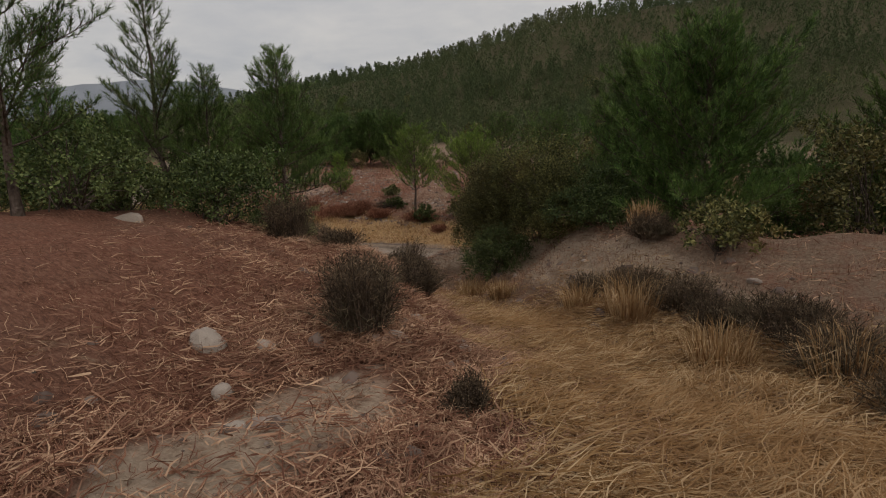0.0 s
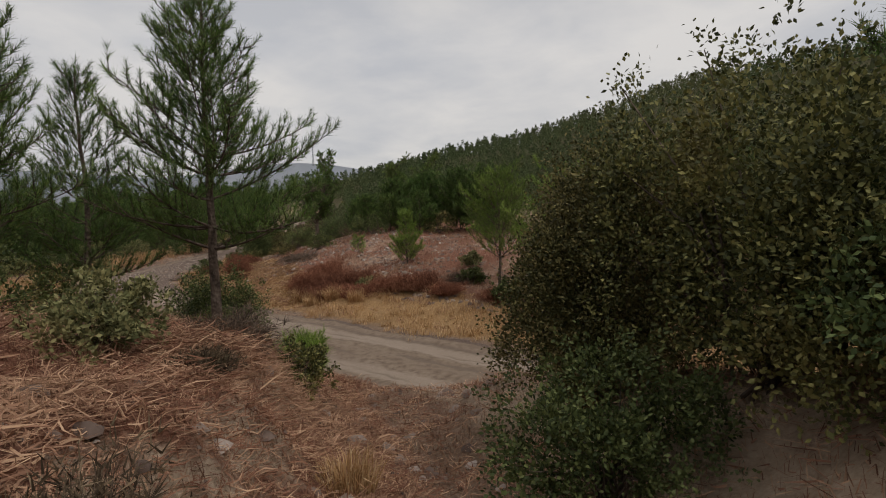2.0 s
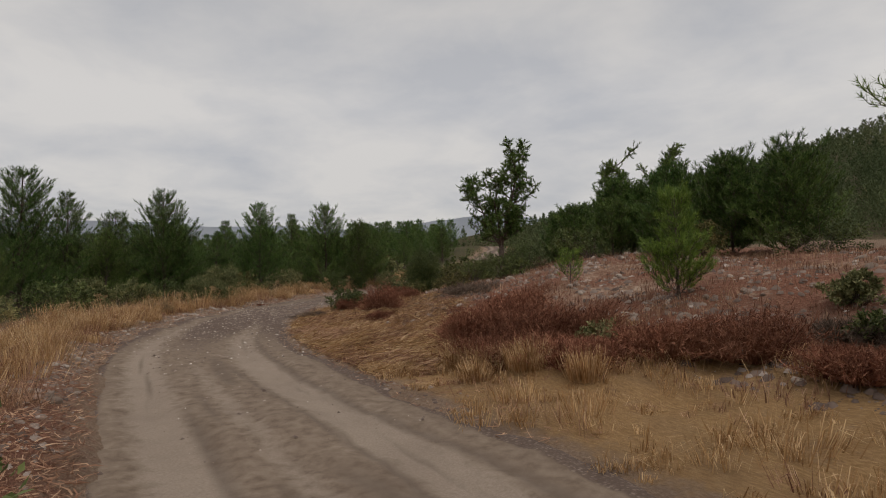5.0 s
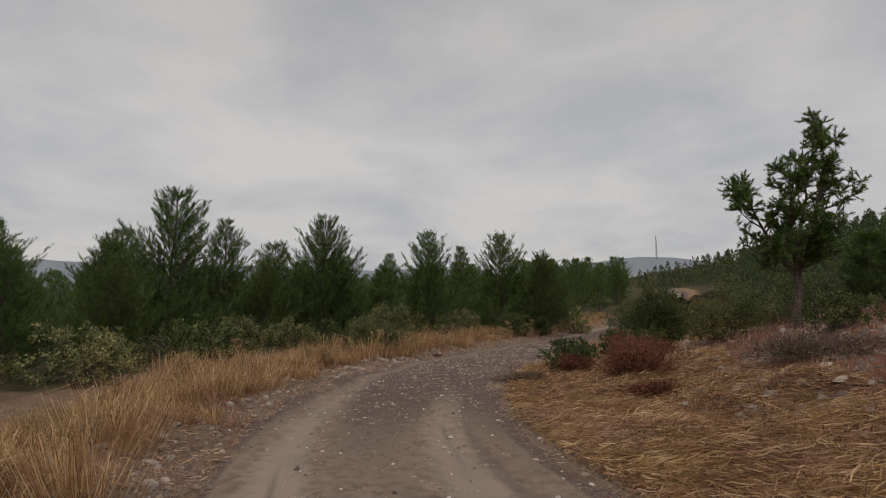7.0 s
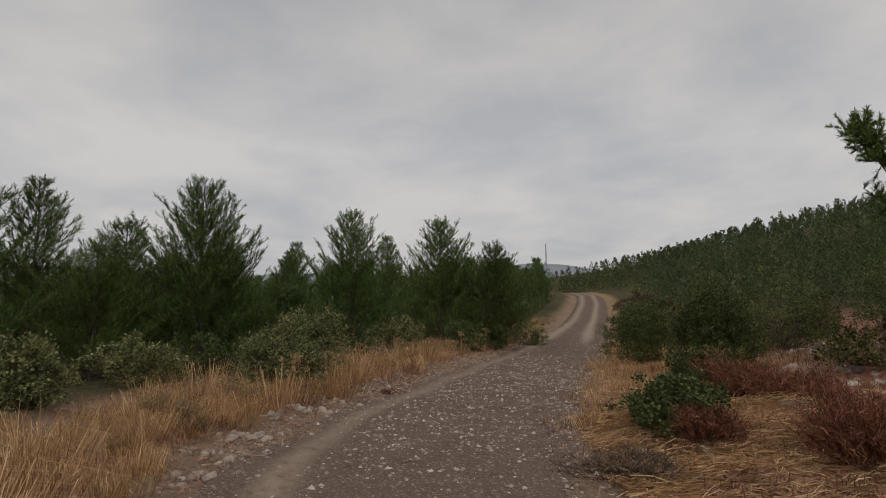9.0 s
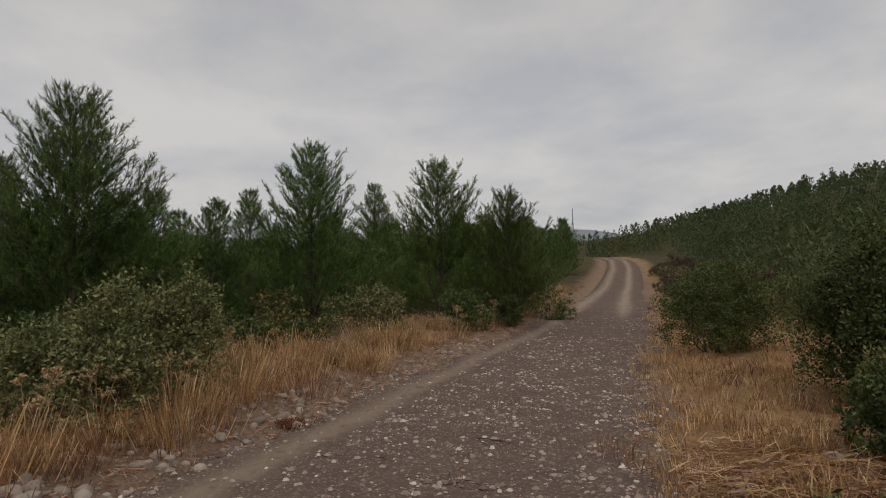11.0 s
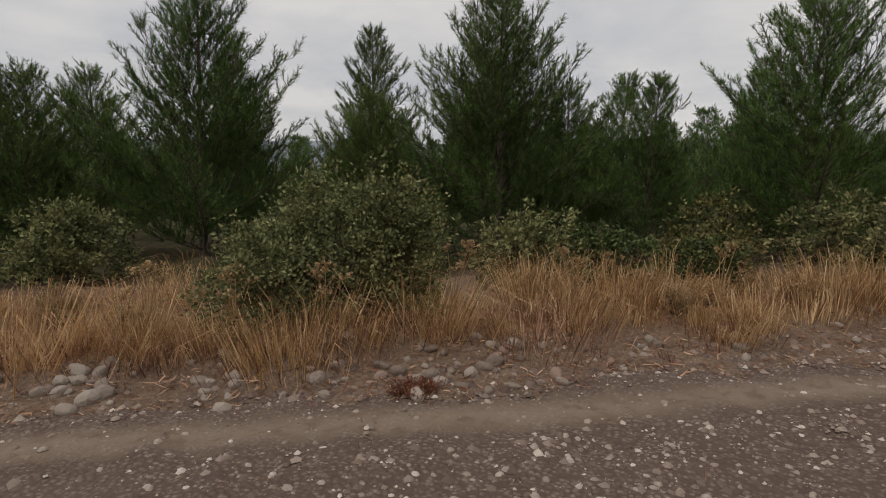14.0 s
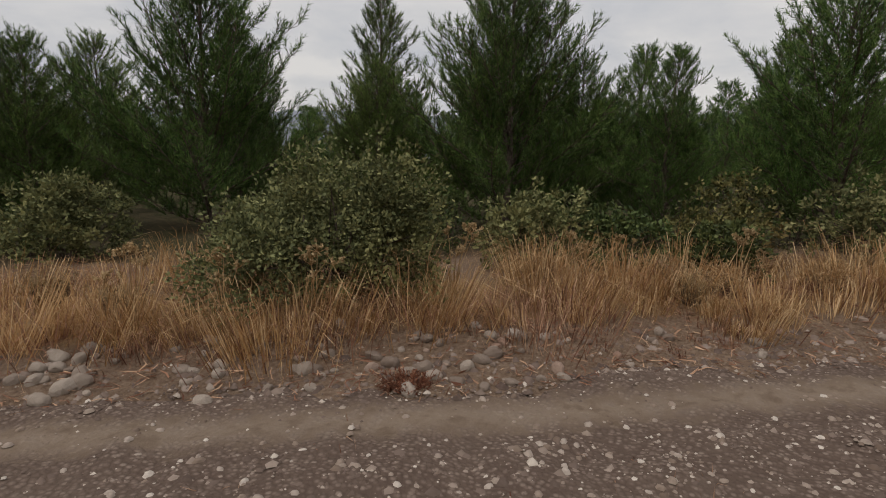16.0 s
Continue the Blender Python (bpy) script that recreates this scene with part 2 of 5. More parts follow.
BARK, EARTH, DIRT, STONE = make_bark(), make_ground(), make_road(), make_stone()
GRAVEL = make_gravel("gravel", ((0.0, (0.090, 0.063, 0.050)), (0.6, (0.165, 0.120, 0.097)), (0.86, (0.310, 0.245, 0.200)), (0.97, (0.50, 0.43, 0.36)), (1.0, (0.60, 0.53, 0.46))))
PEBBLE = make_gravel("pebble", ((0.0, (0.140, 0.098, 0.074)), (0.4, (0.270, 0.205, 0.160)), (0.8, (0.390, 0.325, 0.275)), (1.0, (0.62, 0.55, 0.48))))
RUBBLE = make_gravel("rubble", ((0.0, (0.080, 0.054, 0.043)), (0.6, (0.175, 0.126, 0.101)), (0.9, (0.280, 0.220, 0.182)), (1.0, (0.42, 0.35, 0.30))))
# the air's blue-grey haze is put into the hills' base colour
RIDGE = make_far("ridge_painted_haze", (0.200, 0.215, 0.240), (0.240, 0.255, 0.275))
STEEL = Mat("grey_steel", 0.6, 0.4)
STEEL.color(STEEL.ramp(STEEL.noise(2), (0.3, (0.20, 0.21, 0.22)), (0.7, (0.28, 0.29, 0.30))))
STEEL = STEEL.m


# ---- mesh helpers ----
def mesh_object(name, verts, faces, material, parent=None, label="", smooth=False):
    me = bpy.data.meshes.new(name)
    verts, faces = np.asarray(verts, dtype=np.float32), np.asarray(faces, dtype=np.int32)
    n, k = faces.shape
    me.vertices.add(len(verts))
    me.vertices.foreach_set("co", verts.ravel())
    me.loops.add(n * k)
    me.loops.foreach_set("vertex_index", faces.ravel())
    me.polygons.add(n)
    me.polygons.foreach_set("loop_start", np.arange(0, n * k, k, dtype=np.int32))
    if smooth:
        me.polygons.foreach_set("use_smooth", np.ones(n, dtype=bool))
    me.update(calc_edges=True)
    me.validate()
    me.materials.append(material)
    ob = new(name, me)
    ob.parent = parent
    if label:
        tagged(ob, label)
    return ob


def attribute_on(ob, name, values):
    a = ob.data.attributes.new(name, "FLOAT", "POINT")
    a.data.foreach_set("value", np.asarray(values, dtype=np.float32))


def smooth_step(a, b, x):
    u = np.clip((np.asarray(x, dtype=float) - a) / (b - a), 0, 1)
    return u * u * (3 - 2 * u)


def unit(v):
    return v / np.maximum(np.linalg.norm(v, axis=-1, keepdims=True), 1e-9)


def waves(x, y, size, seed):
    """Smooth random relief of about unit height, from crossing waves."""
    rng = np.random.RandomState(seed)
    z = np.zeros_like(np.asarray(x, dtype=float))
    for k in range(9):
        a, f, p = rng.uniform(0, 6.283), (0.6 + 0.9 * rng.rand()) * 6.283 / size, rng.uniform(0, 6.283)
        z += np.sin((x * np.cos(a) + y * np.sin(a)) * f + p + 1.3 * np.sin((y * np.cos(a) - x * np.sin(a)) * f * 0.6 + p * 2))
    return z / 3.0


# ---- the lie of the land ----
ROAD = np.array([(40, 13.5), (14, 11.8), (4, 11.2), (-4, 11.05), (-10, 11.1), (-15, 11.2), (-18, 11.4), (-20.5, 12.05), (-22.9, 13.3), (-25.1, 15.3),
                 (-27.6, 17.8), (-31, 21.2), (-38, 28.0), (-48, 37.5), (-58, 46.5), (-68, 54.5), (-80, 62.0), (-100, 72.0)], dtype=float)
ROAD_Z = np.array([0.6, 0.2, 0.05, -0.05, -0.1, -0.13, -0.12, -0.08, -0.03, 0.0, 0.05, 0.1, 0.35, 1.3, 2.5, 3.3, 4.0, 4.2])


def smooth_line(points, step):
    """Catmull-Rom through the points, sampled about every step metres."""
    out = []
    p = np.vstack([2 * points[0] - points[1], points, 2 * points[-1] - points[-2]])
    for i in range(1, len(p) - 2):
        n = max(2, int(np.linalg.norm(p[i + 1, :2] - p[i, :2]) / step))
        u = np.linspace(0, 1, n, endpoint=False)[:, None]
        out.append(0.5 * (2 * p[i] + (p[i + 1] - p[i - 1]) * u + (2 * p[i - 1] - 5 * p[i] + 4 * p[i + 1] - p[i + 2]) * u ** 2 + (3 * p[i] - p[i - 1] - 3 * p[i + 1] + p[i + 2]) * u ** 3))
    return np.vstack(out + [points[-1:]])


LINE = smooth_line(np.column_stack([ROAD, ROAD_Z]), 0.5)
TANGENT = unit(np.gradient(LINE[:, :2], axis=0))


def road_frame(x, y):
    """Signed distance from the road's middle (positive to the north) and the road's height there."""
    x, y = np.asarray(x, dtype=float), np.asarray(y, dtype=float)
    shape = x.shape
    x, y = x.ravel(), y.ravel()
    d, z = np.empty(len(x)), np.empty(len(x))
    for a in range(0, len(x), 20000):
        b = slice(a, a + 20000)
        dx, dy = x[b, None] - LINE[None, :, 0], y[b, None] - LINE[None, :, 1]
        i = np.argmin(dx * dx + dy * dy, axis=1)
        r = np.arange(len(i))
        # the road runs to the west, so its right side is the north
        d[b] = TANGENT[i, 1] * dx[r, i] - TANGENT[i, 0] * dy[r, i]
        far = np.hypot(dx[r, i], dy[r, i])
        d[b] = np.where(d[b] >= 0, 1, -1) * np.maximum(np.abs(d[b]), np.where(far > 3, far, 0))
        z[b] = LINE[i, 2]
    return d.reshape(shape), z.reshape(shape)


# the footpath from the knoll down to the road
PATH_Y = np.array([-30, 0, 1.4, 2.8, 4.0, 5.2, 6.2, 7.1, 8.0, 9.5])
PATH_X = np.array([3.0, 0, -0.14, -0.57, -1.26, -2.15, -3.13, -4.17, -5.29, -7.6])
PATH_Z = np.array([2.1, 1.69, 1.60, 1.36, 1.08, 0.88, 0.68, 0.52, 0.32, 0.0])


def ground_parts(x, y):
    x, y = np.asarray(x, dtype=float), np.asarray(y, dtype=float)
    d, zr = road_frame(x, y)
    edge = 1.25 + 0.10 * waves(x, y, 1.7, 5)
    a = np.abs(d)
    rise = 1.45 * smooth_step(1.0, 15.0, a - edge)
    rocky = smooth_step(-26.5, -22.5, x) * smooth_step(-8, -12, x)
    north = 0.06 * smooth_step(0, 1.2, a - edge) + rise + (1.18 * smooth_step(0.8, 8.0, a - edge) + 0.3 * smooth_step(8, 16, a - edge) - rise) * rocky
    south = 0.10 * smooth_step(0.0, 1.0, a - edge) - 0.25 * smooth_step(4, 16, a - edge)
    z = zr + np.where(d > 0, north, south)
    # the knoll that the footpath comes down from
    px, pz = np.interp(y, PATH_Y, PATH_X), np.interp(y, PATH_Y, PATH_Z)
    off = x - px
    left = np.interp(y, [-30, 0, 3, 5, 7, 8.3, 9.7], [2.3, 1.78, 1.62, 1.45, 1.05, 0.78, 0.02])
    left = left * smooth_step(-15, -8, x) + 0.1 * (1 - smooth_step(-15, -8, x))
    right = np.interp(y, [-30, 0, 3.5, 5, 6.5, 8, 9, 10.2], [2.2, 1.74, 1.60, 1.56, 1.75, 1.35, 0.95, 0.05])
    side = np.where(off < 0, left, right)
    t = np.where(off < 0, smooth_step(0.45, 1.7, np.abs(off) + 0.12 * waves(x, y, 1.3, 8)), smooth_step(0.35, 3.3, np.abs(off) + 0.15 * waves(x, y, 1.3, 8)))
    knoll = pz + (side - pz) * t + 0.42 * smooth_step(1.9, 4.2, -off) * smooth_step(-1, 2, y) * smooth_step(7.0, 5.0, y) * smooth_step(-9, -7, x)
    south_side = smooth_step(10.2, 9.4, y) * smooth_step(-22, -12, x)
    z = z * (1 - south_side) + knoll * south_side
    # the wooded hill to the north and east
    cx, cy = x + 12, y - 10
    r, heading = np.hypot(cx, cy), np.degrees(np.arctan2(-cx, cy))
    lift = np.interp(heading, [-60, -20, 0, 12.6, 19, 24.6, 28, 33, 38, 41, 48, 53, 58, 66], [8, 10, 10.0, 8.8, 7.0, 5.4, 4.6, 3.8, 3.1, 2.7, 2.6, 2.1, 0.9, 0])
    z = z + np.tan(np.radians(lift)) * 105 * smooth_step(20, 105, r) ** 1.15 * (1 - 0.8 * smooth_step(150, 400, r)) * smooth_step(3, 28, np.where((d > 0) | (x > -20), np.where(x > -20, 99, d), 0))
    # low rolling country to the west
    z = z - 6 * smooth_step(40, 200, r) * smooth_step(50, 85, heading)
    near = smooth_step(1.2, 2.6, a)
    z = z + near * (0.035 * waves(x, y, 1.1, 2) + 0.06 * waves(x, y, 3.7, 3)) * (0.35 + 0.65 * t * south_side + 0.65 * (1 - south_side))
    bed = smooth_step(0.05, -0.25, a - edge)
    z = z - 0.09 * bed - 0.25 * smooth_step(1.7, 0.9, a) * smooth_step(-40, -44, x)
    return z, d, edge, south_side, t, off


def ground(x, y):
    z = ground_parts(np.atleast_1d(np.asarray(x, dtype=float)), np.atleast_1d(np.asarray(y, dtype=float)))[0]
    return z if np.ndim(x) else float(z[0])


def axis(lo, hi, step, far, n):
    mid = np.arange(lo, hi, step)
    belt = np.arange(0.8, 42, 0.8)
    out = np.concatenate([belt, 42 + (np.geomspace(1, far + 1, n) - 1)[1:]])
    return np.concatenate([(lo - out)[::-1], mid, hi + out])


def build_ground():
    xs, ys = axis(-38, 4, 0.17, 2600, 36), axis(-1, 25, 0.17, 2600, 36)
    gx, gy = np.meshgrid(xs, ys)
    z, d, edge, south, t, off = ground_parts(gx, gy)
    nx, ny = len(xs), len(ys)
    i = np.arange(nx * ny).reshape(ny, nx)
    faces = np.stack([i[:-1, :-1], i[:-1, 1:], i[1:, 1:], i[1:, :-1]], -1).reshape(-1, 4)
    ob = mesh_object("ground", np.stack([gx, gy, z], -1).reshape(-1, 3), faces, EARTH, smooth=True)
    tagged(ob, "dry red-brown and sandy earth with litter and trampled grass", "ground", kind="structure")
    a = np.abs(d)
    big = waves(gx, gy, 4.0, 21)
    # bare pale soil: the cut banks, a patch by the footpath, and part of the rocky rise north of the road
    bank = south * smooth_step(0.2, 0.45, t) * smooth_step(0.95, 0.7, t) * (gy > 5.2)
    start = south * smooth_step(1.25, 0.7, np.hypot((gx + 1.68) / 0.38, (gy - 1.55) / 0.9))
    rise = (d > 0) * smooth_step(4.2, 5.6, a) * smooth_step(14, 9, a) * smooth_step(-3, -6, gx) * (0.16 + 0.25 * smooth_step(0.2, 1.0, -big))
    sand = np.clip(0.95 * bank + 0.85 * start + rise + 0.3 * south * smooth_step(0.3, 0.0, t) * (gy > 7.5), 0, 1)
    red = np.clip(south * (0.35 + 0.6 * (off < 0.3)) + (d > 0) * smooth_step(3.4, 4.8, a) * smooth_step(16, 11, a) * (0.75 + 0.4 * smooth_step(-0.5, 0.8, big)) + (1 - south) * (d < 0) * smooth_step(2.6, 4.0, a) * 0.3, 0, 1)
    straw = np.clip((d < 0) * (1 - south) * smooth_step(1.75, 2.2, a) * smooth_step(4.2, 2.8, a) * 0.7 + (d > 0) * smooth_step(1.3, 1.8, a) * smooth_step(4.8, 3.4, a) * 0.9
                    + south * smooth_step(-0.6, 0.2, off) * smooth_step(1.0, 0.5, t) * smooth_step(6.5, 4.5, gy) * 0.85, 0, 1)
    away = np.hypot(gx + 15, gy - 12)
    # scrub far off, plus the plantation floor darkened for litter and painted shade
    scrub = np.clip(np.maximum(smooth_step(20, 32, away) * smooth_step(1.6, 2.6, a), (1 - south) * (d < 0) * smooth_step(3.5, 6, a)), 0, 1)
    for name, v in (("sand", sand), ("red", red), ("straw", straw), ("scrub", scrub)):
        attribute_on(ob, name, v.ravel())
    return ob


def road_surface(lx, ly, lz, across, x, y):
    """Height, wheel tracks and gravel of the road at a distance across from its middle (lx, ly, lz)."""
    west = smooth_step(-16, -23, lx)
    far = smooth_step(-31, -37, lx)
    wander = 0.08 * waves(lx, ly, 9.0, 31)
    left = np.exp(-((across - wander + 0.70 + 0.24 * west) / 0.26) ** 2) * (1 - 0.6 * west * (1 - 0.5 * far))
    right = np.exp(-((across - wander - 0.62) / 0.27) ** 2) * (1 - 0.8 * west * (1 - 0.7 * far))
    third = 0.6 * np.exp(-((across - wander + 0.1) / 0.14) ** 2) * smooth_step(-9, -11, lx) * smooth_step(-19, -15, lx)
    rut = np.maximum(np.maximum(left, right), third)
    streak = sum(np.exp(-((across - wander - o - 0.05 * waves(lx, ly, 5.0, 80 + k)) / w) ** 2) * smooth_step(-0.6, 0.5, waves(lx, ly, 6.0, 90 + k)) for k, (o, w) in enumerate(((-0.98, 0.05), (-0.5, 0.07), (-0.28, 0.05), (0.12, 0.10), (0.36, 0.05), (0.9, 0.07), (-0.72, 0.03), (0.62, 0.03))))
    streak = np.clip(streak, 0, 1) * (1 - 0.6 * west)
    gravel = np.clip(0.25 + 0.75 * west * (1 - 0.5 * far) - np.maximum(left * (1 + west), right) * 0.8 + 0.5 * (np.abs(across) > 1.2) * (1 - west), 0, 1) + 0 * x
    z = lz - 0.045 * rut + 0.012 * waves(x, y, 0.5, 33) + 0.015 * waves(x, y, 1.8, 34) - 0.10 * smooth_step(1.3, 1.7, np.abs(across))
    return z - 0.012 * streak, rut + 0 * x, gravel, streak + 0 * x


def build_road():
    line = smooth_line(np.column_stack([ROAD, ROAD_Z]), 0.16)
    tan = unit(np.gradient(line[:, :2], axis=0))
    nor = np.stack([tan[:, 1], -tan[:, 0]], -1)
    across = np.linspace(-1.7, 1.7, 58)
    narrow = 1 - 0.30 * smooth_step(-33, -43, line[:, 0])[:, None]
    x = line[:, None, 0] + nor[:, None, 0] * across * narrow
    y = line[:, None, 1] + nor[:, None, 1] * across * narrow
    z, rut, gravel, streak = road_surface(line[:, 0][:, None], line[:, 1][:, None], line[:, 2][:, None], across[None], x, y)
    n, m = x.shape
    i = np.arange(n * m).reshape(n, m)
    faces = np.stack([i[:-1, :-1], i[:-1, 1:], i[1:, 1:], i[1:, :-1]], -1).reshape(-1, 4)
    ob = mesh_object("road", np.stack([x, y, z], -1).reshape(-1, 3), faces, DIRT, smooth=True)
    tagged(ob, "narrow rutted dirt road with dusty wheel tracks and gravel", "dirt road", kind="structure")
    attribute_on(ob, "rut", rut.ravel())
    attribute_on(ob, "gravel", gravel.ravel())
    attribute_on(ob, "streak", streak.ravel())
    return ob


build_ground()
road = build_road()


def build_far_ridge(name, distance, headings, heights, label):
    """A distant line of hills: a band with a rounded back, its haze painted into its colour."""
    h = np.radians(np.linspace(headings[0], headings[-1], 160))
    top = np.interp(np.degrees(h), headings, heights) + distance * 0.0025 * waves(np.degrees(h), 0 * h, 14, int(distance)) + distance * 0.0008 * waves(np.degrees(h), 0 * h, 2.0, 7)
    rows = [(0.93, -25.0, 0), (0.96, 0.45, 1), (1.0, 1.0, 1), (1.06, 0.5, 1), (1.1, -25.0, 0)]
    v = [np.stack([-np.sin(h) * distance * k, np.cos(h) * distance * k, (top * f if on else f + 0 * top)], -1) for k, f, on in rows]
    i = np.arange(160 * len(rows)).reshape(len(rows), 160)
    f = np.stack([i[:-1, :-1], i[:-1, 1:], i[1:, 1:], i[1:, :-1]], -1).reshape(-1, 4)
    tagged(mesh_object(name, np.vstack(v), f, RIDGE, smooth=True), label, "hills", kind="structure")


build_far_ridge("backdrop_hills", 1500, [35, 48, 52, 58, 66, 78, 90, 110, 170, 250], [60, 115, 130, 120, 104, 110, 120, 110, 100, 90], "distant wooded hills on the horizon, with blue-grey haze painted into their colour")


# ---- plants ----
def tubes(paths, sides=5):
    """One mesh of tapering tubes: each path is (points, radii)."""
    V, Fc, base = [], [], 0
    ang = np.linspace(0, 2 * np.pi, sides, endpoint=False)
    for pts, rad in paths:
        pts, rad = np.asarray(pts, dtype=float), np.asarray(rad, dtype=float)
        tan = unit(np.gradient(pts, axis=0))
        ref = np.where(np.abs(tan[:, 2:3]) > 0.9, np.array([[1.0, 0, 0]]), np.array([[0, 0, 1.0]]))
        u = unit(np.cross(tan, ref))
        w = np.cross(tan, u)
        ring = pts[:, None] + rad[:, None, None] * (np.cos(ang)[None, :, None] * u[:, None] + np.sin(ang)[None, :, None] * w[:, None])
        n = len(pts)
        i = base + np.arange(n * sides).reshape(n, sides)
        j = np.roll(i, -1, axis=1)
        V.append(ring.reshape(-1, 3))
        Fc.append(np.stack([i[:-1], j[:-1], j[1:], i[1:]], -1).reshape(-1, 4))
        base += n * sides
    return np.vstack(V), np.vstack(Fc)


def spikes(base, way, length, width, rng):
    """Slender triangles from base along way: needles and fine twigs."""
    side = unit(np.cross(way, rng.normal(size=way.shape))) * (np.asarray(width)[..., None] if np.ndim(width) else width)
    v = np.stack([base - side, base + side, base + way * np.asarray(length)[:, None]], 1).reshape(-1, 3)
    return v, np.arange(len(v)).reshape(-1, 3)


def leaves(base, way, normal, length, width):
    """Folded diamond leaves, two triangles each."""
    side = unit(np.cross(way, normal))
    l, w = np.asarray(length)[:, None], np.asarray(width)[:, None]
    mid = base + way * l * 0.45
    up = unit(np.cross(side, way)) * w * 0.25
    v = np.stack([base, mid + side * w + up, base + way * l, mid - side * w + up], 1).reshape(-1, 3)
    i = np.arange(len(base))[:, None] * 4
    f = np.concatenate([i + [[0, 1, 2]], i + [[0, 2, 3]]], 1).reshape(-1, 3)
    return v, f


def blades(base, lean, height, width, rng, droop=0.5):
    """Grass blades of three triangles that bend over along lean."""
    n = len(base)
    side = unit(np.cross(lean + np.array([0, 0, 1e-3]), np.tile([0, 0, 1.0], (n, 1)))) * np.asarray(width)[:, None]
    turn = rng.uniform(0, 6.283, n)
    side = np.stack([side[:, 0] * np.cos(turn) - side[:, 1] * np.sin(turn), side[:, 0] * np.sin(turn) + side[:, 1] * np.cos(turn), 0 * turn], -1)
    h = np.asarray(height)[:, None]
    mid = base + lean * h * 0.3 + np.array([0, 0, 0.6]) * h
    tip = base + lean * h * (0.75 + droop * 0.3) + np.array([0, 0, 1.0]) * h * (1 - droop * np.linalg.norm(lean, axis=1, keepdims=True))
    v = np.stack([base - side, base + side, mid - side * 0.7, mid + side * 0.7, tip], 1).reshape(-1, 3)
    i = np.arange(n)[:, None] * 5
    f = np.concatenate([i + [[0, 1, 3]], i + [[0, 3, 2]], i + [[2, 3, 4]]], 1).reshape(-1, 3)
    return v, f


def bottle_brush(P, D, S, needle, fat, brush, rng):
    """Needles that stand forward all round the end of each twig."""
    ring = unit(np.cross(D, rng.normal(size=P.shape)))
    flare = rng.uniform(0.25, 1.15, (len(P), 1))
    along = rng.rand(len(P), 1)
    way = unit(D * np.cos(flare) + ring * np.sin(flare) + [0, 0, 0.12])
    start = P + D * ((along - 0.6) * brush * S[:, None])
    return spikes(start, way, needle * (1.0 - 0.35 * along[:, 0]) * S * rng.uniform(0.7, 1.1, len(P)), fat, rng)


